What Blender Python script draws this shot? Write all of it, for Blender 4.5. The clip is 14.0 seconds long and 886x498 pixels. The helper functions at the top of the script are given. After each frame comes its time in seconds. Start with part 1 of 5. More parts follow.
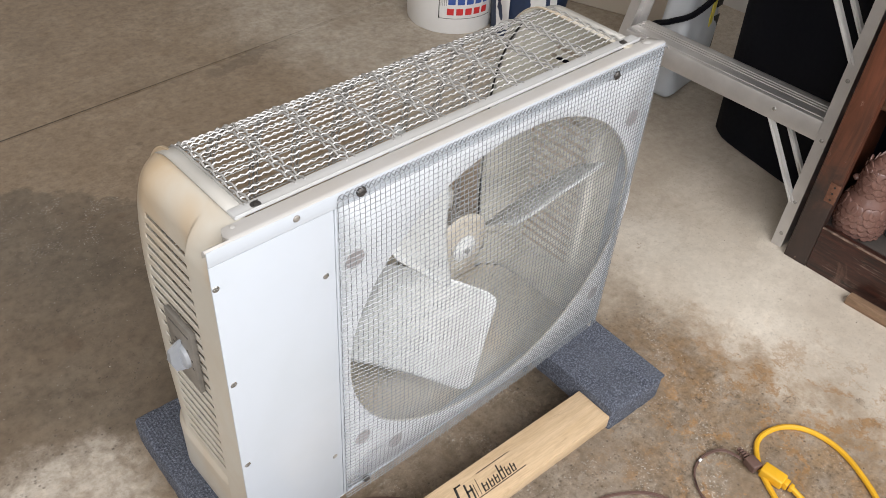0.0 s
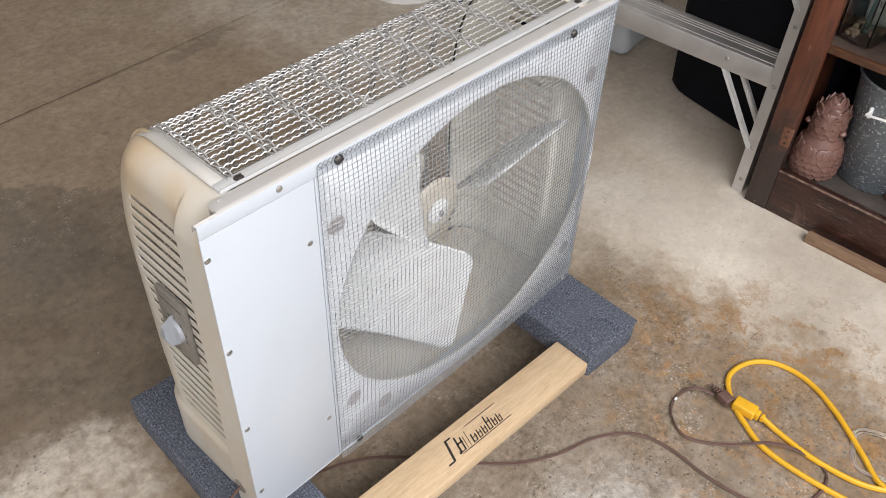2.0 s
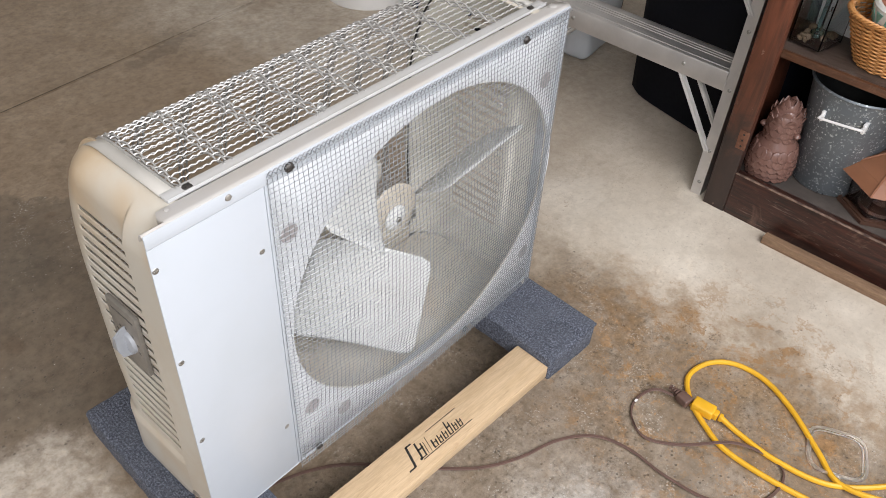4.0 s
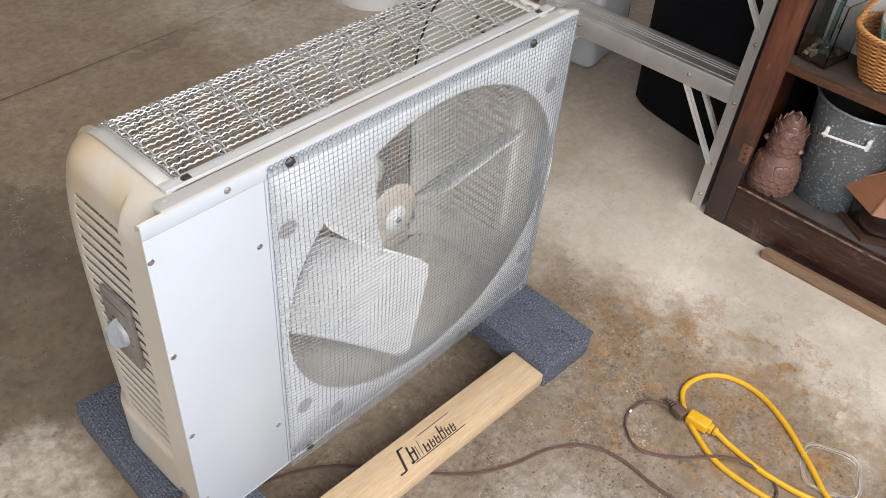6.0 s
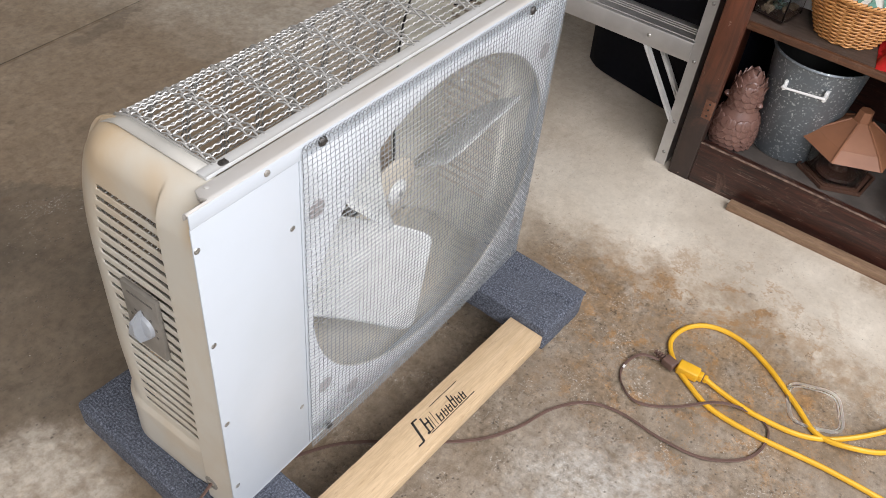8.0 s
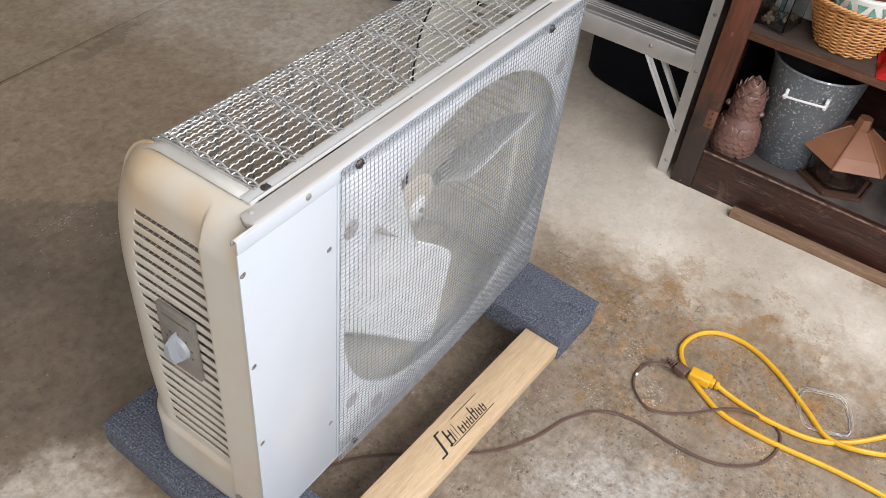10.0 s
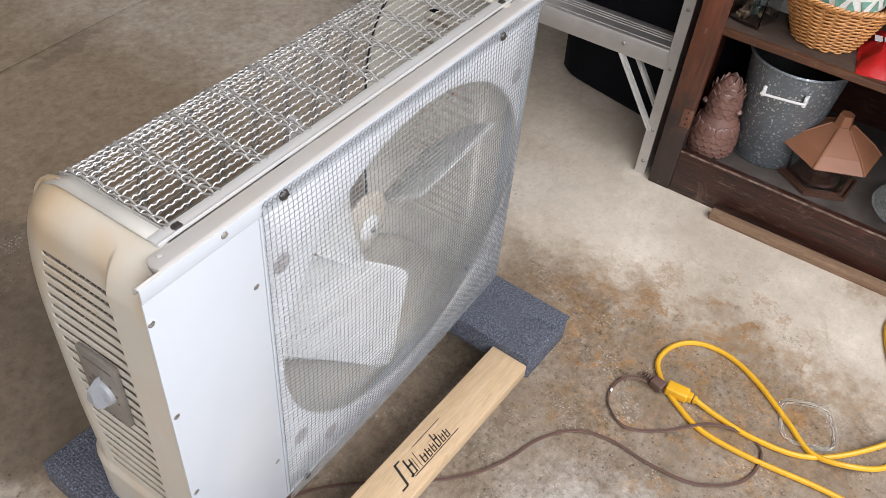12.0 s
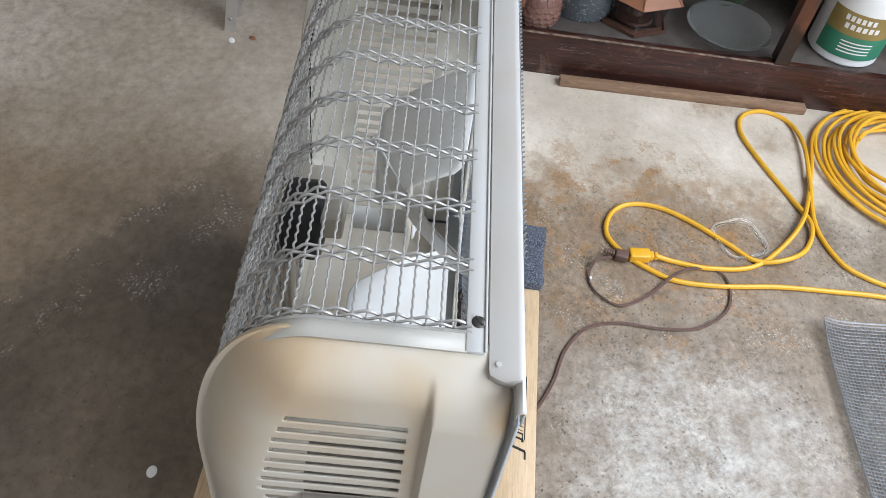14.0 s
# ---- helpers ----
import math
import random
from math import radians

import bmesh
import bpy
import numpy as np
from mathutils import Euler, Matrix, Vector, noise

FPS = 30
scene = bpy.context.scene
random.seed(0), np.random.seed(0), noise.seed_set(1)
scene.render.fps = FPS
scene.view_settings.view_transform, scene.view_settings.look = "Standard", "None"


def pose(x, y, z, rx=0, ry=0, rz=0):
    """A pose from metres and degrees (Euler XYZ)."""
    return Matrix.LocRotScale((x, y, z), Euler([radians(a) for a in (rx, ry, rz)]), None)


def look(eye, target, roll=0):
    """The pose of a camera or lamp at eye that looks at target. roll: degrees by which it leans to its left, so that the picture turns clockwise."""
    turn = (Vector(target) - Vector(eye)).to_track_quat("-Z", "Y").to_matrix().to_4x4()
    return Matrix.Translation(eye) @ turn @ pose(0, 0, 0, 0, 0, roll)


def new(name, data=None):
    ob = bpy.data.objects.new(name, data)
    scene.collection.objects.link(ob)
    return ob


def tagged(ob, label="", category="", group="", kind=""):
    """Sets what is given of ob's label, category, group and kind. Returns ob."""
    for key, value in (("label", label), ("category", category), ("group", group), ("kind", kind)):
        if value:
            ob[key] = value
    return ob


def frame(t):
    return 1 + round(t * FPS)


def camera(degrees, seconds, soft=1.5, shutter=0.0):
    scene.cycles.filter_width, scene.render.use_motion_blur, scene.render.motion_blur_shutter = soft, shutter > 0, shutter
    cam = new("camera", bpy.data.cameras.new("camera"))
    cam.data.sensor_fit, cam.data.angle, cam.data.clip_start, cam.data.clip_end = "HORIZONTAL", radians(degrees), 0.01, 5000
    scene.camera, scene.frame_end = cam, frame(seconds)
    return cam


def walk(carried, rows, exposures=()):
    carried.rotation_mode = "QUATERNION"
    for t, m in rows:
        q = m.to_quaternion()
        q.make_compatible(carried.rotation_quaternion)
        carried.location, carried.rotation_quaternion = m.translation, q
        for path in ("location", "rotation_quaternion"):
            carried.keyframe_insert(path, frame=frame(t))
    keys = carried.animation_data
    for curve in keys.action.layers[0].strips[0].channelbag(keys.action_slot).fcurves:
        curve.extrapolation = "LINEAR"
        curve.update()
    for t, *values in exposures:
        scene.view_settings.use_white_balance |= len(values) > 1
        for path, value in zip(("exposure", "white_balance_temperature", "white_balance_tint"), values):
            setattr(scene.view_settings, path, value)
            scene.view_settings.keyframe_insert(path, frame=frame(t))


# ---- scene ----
cam = camera(56.2, 14.0, soft=0.6)
PATH = [
    (0, (-0.213, -0.512, 1.118), (0.859, 0.557, -0.189), 4.4),
    (0.5, (-0.207, -0.519, 1.116), (0.827, 0.548, -0.223), 3.1),
    (1, (-0.218, -0.526, 1.122), (0.82, 0.52, -0.232), 2.2),
    (1.5, (-0.235, -0.53, 1.129), (0.83, 0.482, -0.228), 2.1),
    (2, (-0.248, -0.534, 1.134), (0.848, 0.451, -0.218), 2.4),
    (2.5, (-0.254, -0.542, 1.135), (0.867, 0.423, -0.212), 2.7),
    (3, (-0.244, -0.544, 1.141), (0.892, 0.407, -0.202), 3.0),
    (3.5, (-0.236, -0.549, 1.14), (0.906, 0.396, -0.203), 3.1),
    (6, (-0.233, -0.543, 1.127), (0.926, 0.397, -0.204), 5.6),
    (6.5, (-0.233, -0.537, 1.134), (0.916, 0.406, -0.204), 5.9),
    (7, (-0.237, -0.548, 1.13), (0.914, 0.361, -0.23), 5.9),
    (7.5, (-0.251, -0.515, 1.125), (0.941, 0.321, -0.246), 6.2),
    (7.7, (-0.29, -0.485, 1.122), (0.928, 0.308, -0.252), 6.7),
    (9.8, (-0.34, -0.414, 1.139), (0.937, 0.308, -0.22), 7.2),
    (10, (-0.34, -0.415, 1.139), (0.928, 0.325, -0.219), 7.0),
    (10.5, (-0.309, -0.439, 1.146), (0.944, 0.341, -0.203), 6.7),
    (11, (-0.275, -0.45, 1.143), (0.977, 0.35, -0.197), 6.5),
    (11.5, (-0.258, -0.449, 1.129), (0.99, 0.344, -0.218), 6.2),
    (12, (-0.245, -0.423, 1.131), (1.014, 0.304, -0.243), 5.8),
    (12.5, (-0.266, -0.369, 1.129), (1.008, 0.232, -0.29), 5.7),
    (13, (-0.324, -0.232, 1.115), (0.984, 0.171, -0.344), 6.8),
    (13.5, (-0.36, -0.095, 1.109), (0.972, 0.074, -0.373), 8.2),
    (14, (-0.266, 0.089, 1.117), (1.05, -0.011, -0.387), 9.5),
]
walk(cam, [(t, look(eye, target, roll)) for t, eye, target, roll in PATH],
     [(0, 0.06, 6480, 11), (1, 0.03, 6450, 12), (6.5, 0.03, 6430, 12), (10, 0.05, 6340, 12), (12.5, 0.05, 6370, 13), (13.2, 0.10, 6150, 10), (14, 0.12, 5850, 8)])


# ---- world, daylight through the open garage door ----
world = bpy.data.worlds.new("world")
scene.world = world
world.use_nodes = True
wn = world.node_tree
sky = wn.nodes.new("ShaderNodeTexSky")
sky.sky_type = 'NISHITA'
sky.sun_disc = False
sky.sun_elevation = radians(40)
sky.sun_rotation = radians(200)
wn.links.new(sky.outputs[0], wn.nodes["Background"].inputs[0])
wn.nodes["Background"].inputs[1].default_value = 0.10

door_light = new("door_daylight", bpy.data.lights.new("door_daylight", 'AREA'))
door_light.data.shape = 'RECTANGLE'
door_light.data.size, door_light.data.size_y = 4.6, 1.25
door_light.data.energy = 134
door_light.data.color = (0.985, 0.985, 1.0)
door_light.matrix_world = pose(-0.60, -1.54, 1.90, 50, 0, -8)


# ---- materials ----
def nodes_of(name):
    m = bpy.data.materials.new(name)
    m.use_nodes = True
    nt = m.node_tree
    return m, nt, nt.nodes["Principled BSDF"]


def coords(nt, scale=(1, 1, 1), kind="Object"):
    tc, mp = nt.nodes.new("ShaderNodeTexCoord"), nt.nodes.new("ShaderNodeMapping")
    mp.inputs["Scale"].default_value = scale
    nt.links.new(tc.outputs[kind], mp.inputs["Vector"])
    return mp.outputs[0]


def noise_node(nt, vec, scale, detail=5, rough=0.55, distort=0.0):
    n = nt.nodes.new("ShaderNodeTexNoise")
    n.inputs["Scale"].default_value, n.inputs["Detail"].default_value = scale, detail
    n.inputs["Roughness"].default_value, n.inputs["Distortion"].default_value = rough, distort
    nt.links.new(vec, n.inputs["Vector"])
    return n.outputs["Fac"]


def ramp(nt, fac, stops):
    r = nt.nodes.new("ShaderNodeValToRGB")
    e = r.color_ramp.elements
    while len(e) < len(stops):
        e.new(0.5)
    for el, (p, c) in zip(e, stops):
        el.position, el.color = p, (*c, 1) if len(c) == 3 else c
    nt.links.new(fac, r.inputs[0])
    return r.outputs[0]


def mix(nt, fac, a, b, mode='MIX'):
    n = nt.nodes.new("ShaderNodeMix")
    n.data_type, n.blend_type = 'RGBA', mode
    for sock, v in ((n.inputs[0], fac), (n.inputs[6], a), (n.inputs[7], b)):
        if isinstance(v, (int, float)):
            sock.default_value = v
        elif isinstance(v, tuple):
            sock.default_value = (*v, 1)
        else:
            nt.links.new(v, sock)
    return n.outputs[2]


def bump(nt, bsdf, height, strength=0.3, dist=0.001):
    b = nt.nodes.new("ShaderNodeBump")
    b.inputs["Strength"].default_value, b.inputs["Distance"].default_value = strength, dist
    nt.links.new(height, b.inputs["Height"])
    nt.links.new(b.outputs[0], bsdf.inputs["Normal"])


def simple(name, color, rough=0.5, metal=0.0, var=0.12, scale=25, grain=0.1, gdist=0.0004, tone=None, kind="Object"):
    """A plain surface with soft large-scale variation and fine relief."""
    m, nt, b = nodes_of(name)
    v = coords(nt, kind=kind)
    dark = tuple(c * (1 - var) for c in color) if tone is None else tone
    f = noise_node(nt, v, scale, 6)
    nt.links.new(mix(nt, ramp(nt, f, [(0.35, (0, 0, 0)), (0.68, (1, 1, 1))]), dark, color), b.inputs["Base Color"])
    b.inputs["Metallic"].default_value = metal
    f2 = noise_node(nt, v, scale * 9, 4)
    r = nt.nodes.new("ShaderNodeMapRange")
    r.inputs["To Min"].default_value, r.inputs["To Max"].default_value = rough * 0.85, min(1, rough * 1.15)
    nt.links.new(f2, r.inputs["Value"])
    nt.links.new(r.outputs[0], b.inputs["Roughness"])
    if grain:
        bump(nt, b, f2, grain, gdist)
    return m


def smooth_step(nt, value, a, b):
    r = nt.nodes.new("ShaderNodeMapRange")
    r.interpolation_type = 'SMOOTHSTEP'
    r.inputs["From Min"].default_value, r.inputs["From Max"].default_value = a, b
    nt.links.new(value, r.inputs["Value"])
    return r.outputs[0]


def times(nt, a, b):
    n = nt.nodes.new("ShaderNodeMath")
    n.operation = 'MULTIPLY'
    for sock, v in zip(n.inputs, (a, b)):
        if isinstance(v, (int, float)):
            sock.default_value = v
        else:
            nt.links.new(v, sock)
    return n.outputs[0]


def patch(nt, vec, centre, radii, inner=0.55, outer=1.1):
    """A soft-edged oval region of a surface."""
    mp = nt.nodes.new("ShaderNodeMapping")
    mp.vector_type = 'TEXTURE'
    mp.inputs["Location"].default_value = (*centre, 0)[:3]
    mp.inputs["Scale"].default_value = (*radii, 1)[:3]
    nt.links.new(vec, mp.inputs["Vector"])
    ln = nt.nodes.new("ShaderNodeVectorMath")
    ln.operation = 'LENGTH'
    nt.links.new(mp.outputs[0], ln.inputs[0])
    return smooth_step(nt, ln.outputs["Value"], outer, inner)


def make_concrete():
    m, nt, b = nodes_of("concrete")
    v = coords(nt)
    # wavering coordinates, so that stains have ragged edges
    nz = nt.nodes.new("ShaderNodeTexNoise")
    nz.inputs["Scale"].default_value, nz.inputs["Detail"].default_value = 3.2, 8
    nz.inputs["Roughness"].default_value = 0.76
    nt.links.new(v, nz.inputs["Vector"])
    off = nt.nodes.new("ShaderNodeVectorMath")
    off.operation = 'MULTIPLY_ADD'
    nt.links.new(nz.outputs["Color"], off.inputs[0])
    off.inputs[1].default_value = (0.34, 0.34, 0)
    nt.links.new(v, off.inputs[2])
    sh = nt.nodes.new("ShaderNodeVectorMath")
    sh.operation = 'SUBTRACT'
    nt.links.new(off.outputs[0], sh.inputs[0])
    sh.inputs[1].default_value = (0.17, 0.17, 0)
    w = sh.outputs[0]
    sep = nt.nodes.new("ShaderNodeSeparateXYZ")
    nt.links.new(w, sep.inputs[0])
    big = noise_node(nt, v, 1.6, 7, 0.6, 0.2)
    mid = noise_node(nt, v, 8.5, 10, 0.70, 0.15)
    fine = noise_node(nt, v, 150, 6, 0.78)
    col = ramp(nt, mid, [(0.26, (0.19, 0.142, 0.094)), (0.5, (0.285, 0.222, 0.155)), (0.72, (0.35, 0.285, 0.21))])
    # pale strip before the cabinet, less pale towards the back
    pale = times(nt, smooth_step(nt, sep.outputs[0], 0.72, 1.10), times(nt, smooth_step(nt, sep.outputs[1], 0.95, -0.15), smooth_step(nt, sep.outputs[1], -1.75, -1.25)))
    col = mix(nt, pale, col, ramp(nt, mid, [(0.3, (0.60, 0.54, 0.45)), (0.62, (0.71, 0.645, 0.545))]))
    back = times(nt, smooth_step(nt, sep.outputs[0], 0.75, 1.10), smooth_step(nt, sep.outputs[1], -0.12, 0.36))
    col = mix(nt, times(nt, back, 0.88), col, ramp(nt, mid, [(0.3, (0.42, 0.378, 0.315)), (0.62, (0.53, 0.482, 0.412))]))
    # grey worn area with open aggregate
    worn = times(nt, smooth_step(nt, sep.outputs[0], 0.955, 0.865), smooth_step(nt, sep.outputs[1], 0.14, 0.02))
    col = mix(nt, times(nt, worn, 0.85), col, ramp(nt, mid, [(0.3, (0.155, 0.124, 0.092)), (0.5, (0.255, 0.214, 0.168)), (0.68, (0.34, 0.297, 0.247))]))
    rag = noise_node(nt, v, 17, 10, 0.74)
    # rusty brown drift marks
    for c, r, k in (((0.92, -0.16), (0.13, 0.20), 0.55), ((0.91, -0.47), (0.10, 0.16), 0.6), ((0.69, -0.47), (0.05, 0.07), 0.8), ((0.78, -0.05), (0.12, 0.13), 0.55), ((0.60, -0.2), (0.10, 0.16), 0.35), ((1.22, -0.55), (0.04, 0.06), 0.6), ((1.12, -0.67), (0.05, 0.06), 0.5)):
        blot = times(nt, patch(nt, w, c, r, 0.3, 1.15), ramp(nt, rag, [(0.40, (1, 1, 1)), (0.58, (0.08, 0.08, 0.08))]))
        col = mix(nt, times(nt, blot, k), col, (0.27, 0.165, 0.08))
    warm = times(nt, patch(nt, w, (0.82, -0.30), (0.20, 0.46), 0.3, 1.1), ramp(nt, rag, [(0.38, (1, 1, 1)), (0.62, (0.1, 0.1, 0.1))]))
    col = mix(nt, times(nt, warm, 0.6), col, (0.29, 0.19, 0.10))
    # mottling with crisp ragged edges, and drag marks across the pale strip
    for scale, lo, hi, k in ((13, 0.485, 0.515, 0.55), (31, 0.50, 0.535, 0.5), (5.5, 0.49, 0.53, 0.4)):
        blot = ramp(nt, noise_node(nt, w, scale, 9, 0.66, 0.5), [(lo, (1, 1, 1)), (hi, (0, 0, 0))])
        blot = times(nt, blot, ramp(nt, pale, [(0.0, (1, 1, 1)), (0.9, (0.16, 0.16, 0.16))]))
        col = mix(nt, times(nt, blot, k), col, (0.86, 0.83, 0.79), 'MULTIPLY')
    drag = nt.nodes.new("ShaderNodeMapping")
    drag.inputs["Rotation"].default_value = (0, 0, radians(58))
    drag.inputs["Scale"].default_value = (1.2, 26, 1)
    nt.links.new(w, drag.inputs["Vector"])
    streak = noise_node(nt, drag.outputs[0], 3.0, 6, 0.7)
    col = mix(nt, 0.8, col, ramp(nt, streak, [(0.36, (0.90, 0.89, 0.87)), (0.52, (1, 1, 1)), (0.66, (1.08, 1.08, 1.07))]), 'MULTIPLY')
    # scuffed white cement
    white = noise_node(nt, coords(nt, (1.4, 1, 1)), 13.0, 11, 0.82, 0.1)
    wz = times(nt, patch(nt, w, (0.365, -0.40), (0.23, 0.24)), ramp(nt, white, [(0.40, (0.1, 0.1, 0.1)), (0.57, (1, 1, 1))]))
    col = mix(nt, times(nt, wz, 0.68), col, (0.54, 0.525, 0.49))
    # brown damp stain with a ragged far edge, its darkness partly painted cast shade
    slant = nt.nodes.new("ShaderNodeVectorMath")
    slant.operation = 'DOT_PRODUCT'
    nt.links.new(w, slant.inputs[0])
    slant.inputs[1].default_value = (0.84, 1.0, 0)
    far_edge = smooth_step(nt, slant.outputs["Value"], 1.19, 1.155)
    damp_shade = times(nt, times(nt, smooth_step(nt, sep.outputs[1], 0.26, 0.40), far_edge), smooth_step(nt, sep.outputs[0], 1.05, 0.65))
    col = mix(nt, times(nt, damp_shade, 0.85), col, ramp(nt, mid, [(0.3, (0.085, 0.067, 0.048)), (0.55, (0.13, 0.106, 0.078)), (0.75, (0.185, 0.155, 0.117))]))
    # extra dark oval paints the shade the fan casts behind it
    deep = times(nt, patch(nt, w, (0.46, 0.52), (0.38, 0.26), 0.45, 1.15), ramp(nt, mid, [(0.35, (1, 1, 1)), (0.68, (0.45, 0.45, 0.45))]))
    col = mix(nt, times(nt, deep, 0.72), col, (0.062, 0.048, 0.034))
    wet = patch(nt, w, (0.80, 1.34), (0.17, 0.04), 0.6, 1.0)
    col = mix(nt, times(nt, wet, 0.7), col, (0.15, 0.115, 0.08))
    for c, r in (((0.19, 0.93), (0.022, 0.016)), ((0.245, 0.90), (0.016, 0.013)), ((0.02, 0.62), (0.02, 0.03)), ((0.40, 1.12), (0.012, 0.010))):
        col = mix(nt, times(nt, patch(nt, v, c, r, 0.5, 1.0), 0.75), col, (0.10, 0.07, 0.045))
    col = mix(nt, times(nt, ramp(nt, big, [(0.44, (1, 1, 1)), (0.58, (0, 0, 0))]), 0.35), col, (0.24, 0.175, 0.115))
    col = mix(nt, times(nt, patch(nt, w, (-0.13, 0.31), (0.17, 0.14), 0.45, 1.1), ramp(nt, rag, [(0.38, (0.25, 0.25, 0.25)), (0.55, (0.9, 0.9, 0.9))])), col, (0.52, 0.465, 0.39))
    col = mix(nt, ramp(nt, fine, [(0.29, (0.6, 0.6, 0.6)), (0.43, (0, 0, 0))]), col, (0.13, 0.10, 0.07))
    spot = nt.nodes.new("ShaderNodeTexVoronoi")
    spot.inputs["Scale"].default_value = 16
    nt.links.new(w, spot.inputs["Vector"])
    spots = times(nt, ramp(nt, spot.outputs["Distance"], [(0.05, (1, 1, 1)), (0.11, (0, 0, 0))]), ramp(nt, noise_node(nt, v, 5, 4), [(0.50, (0, 0, 0)), (0.60, (1, 1, 1))]))
    col = mix(nt, times(nt, spots, 0.55), col, (0.20, 0.14, 0.09))
    # pits and bright grit
    speck = nt.nodes.new("ShaderNodeTexVoronoi")
    speck.inputs["Scale"].default_value = 85
    nt.links.new(v, speck.inputs["Vector"])
    pits = ramp(nt, speck.outputs["Distance"], [(0.13, (1, 1, 1)), (0.21, (0, 0, 0))])
    hole = nt.nodes.new("ShaderNodeTexVoronoi")
    hole.inputs["Scale"].default_value = 34
    nt.links.new(w, hole.inputs["Vector"])
    pits = mix(nt, 1.0, pits, ramp(nt, hole.outputs["Distance"], [(0.07, (1, 1, 1)), (0.12, (0, 0, 0))]), 'LIGHTEN')
    zone = ramp(nt, noise_node(nt, v, 9.0, 5), [(0.40, (0.03, 0.03, 0.03)), (0.54, (1, 1, 1))])
    pitmask = times(nt, times(nt, pits, zone), smooth_step(nt, mix(nt, 1.0, worn, damp_shade, 'LIGHTEN'), -0.25, 0.8))
    col = mix(nt, times(nt, pitmask, times(nt, 0.75, ramp(nt, noise_node(nt, v, 55, 3), [(0.40, (0.15, 0.15, 0.15)), (0.60, (1, 1, 1))]))), col, (0.085, 0.066, 0.05))
    # rusty tints with broken edges round the cords
    rust_zone = patch(nt, w, (0.80, -0.34), (0.36, 0.42), 0.35, 1.1)
    for scale, lo, k, tint in ((21, 0.55, 0.75, (0.30, 0.165, 0.065)), (46, 0.57, 0.7, (0.335, 0.19, 0.08)), (27, 0.60, 0.8, (0.11, 0.078, 0.05))):
        fleck = ramp(nt, noise_node(nt, w, scale, 8, 0.68, 0.3), [(lo, (0, 0, 0)), (lo + 0.05, (1, 1, 1))])
        col = mix(nt, times(nt, times(nt, fleck, rust_zone), k), col, tint)
    rough_f = noise_node(nt, v, 105, 5, 0.7, 0.3)
    open_f = times(nt, worn, ramp(nt, noise_node(nt, v, 6.5, 5), [(0.38, (0.25, 0.25, 0.25)), (0.56, (1, 1, 1))]))
    col = mix(nt, open_f, col, ramp(nt, rough_f, [(0.36, (0.62, 0.60, 0.57)), (0.46, (0.96, 0.96, 0.95)), (0.56, (1.03, 1.03, 1.03)), (0.64, (1.32, 1.31, 1.29))]), 'MULTIPLY')
    mott = noise_node(nt, v, 48, 7, 0.72)
    col = mix(nt, ramp(nt, pale, [(0.0, (1, 1, 1)), (1.0, (0.22, 0.22, 0.22))]), col, ramp(nt, mott, [(0.32, (0.72, 0.69, 0.65)), (0.50, (0.98, 0.98, 0.98)), (0.68, (1.20, 1.19, 1.17))]), 'MULTIPLY')
    grit = nt.nodes.new("ShaderNodeTexVoronoi")
    grit.inputs["Scale"].default_value = 130
    nt.links.new(v, grit.inputs["Vector"])
    gz = times(nt, ramp(nt, noise_node(nt, v, 190, 4, 0.7), [(0.56, (0, 0, 0)), (0.62, (1, 1, 1))]), ramp(nt, noise_node(nt, v, 13, 5), [(0.52, (0, 0, 0)), (0.62, (1, 1, 1))]))
    edge = times(nt, far_edge, smooth_step(nt, slant.outputs["Value"], 0.92, 1.05))
    col = mix(nt, times(nt, gz, edge), col, (0.50, 0.47, 0.42))
    col = mix(nt, times(nt, times(nt, gz, worn), 0.6), col, (0.55, 0.52, 0.47))
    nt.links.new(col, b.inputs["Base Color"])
    nt.links.new(ramp(nt, mid, [(0.3, (0.40, 0.40, 0.40)), (0.7, (0.60, 0.60, 0.60))]), b.inputs["Roughness"])
    hgt = nt.nodes.new("ShaderNodeMath")
    hgt.operation = 'SUBTRACT'
    nt.links.new(times(nt, fine, 0.22), hgt.inputs[0])
    nt.links.new(pitmask, hgt.inputs[1])
    bump(nt, b, hgt.outputs[0], 0.6, 0.0016)
    return m


def make_carpet():
    m, nt, b = nodes_of("carpet")
    v = coords(nt)
    f = noise_node(nt, v, 340, 3, 0.85)
    g = noise_node(nt, v, 26, 5)
    c = ramp(nt, f, [(0.34, (0.024, 0.027, 0.036)), (0.50, (0.075, 0.084, 0.109)), (0.66, (0.25, 0.27, 0.325))])
    nt.links.new(mix(nt, ramp(nt, g, [(0.4, (0, 0, 0)), (0.7, (0.5, 0.5, 0.5))]), c, (0.105, 0.115, 0.14)), b.inputs["Base Color"])
    b.inputs["Roughness"].default_value = 0.95
    wave = nt.nodes.new("ShaderNodeTexWave")
    wave.inputs["Scale"].default_value, wave.inputs["Distortion"].default_value = 70, 3.5
    wave.inputs["Detail Scale"].default_value = 3.0
    nt.links.new(v, wave.inputs["Vector"])
    tall = nt.nodes.new("ShaderNodeMath")
    tall.operation = 'MULTIPLY_ADD'
    nt.links.new(wave.outputs["Fac"], tall.inputs[0])
    tall.inputs[1].default_value = 0.25
    nt.links.new(f, tall.inputs[2])
    bump(nt, b, tall.outputs[0], 1.0, 0.003)
    return m


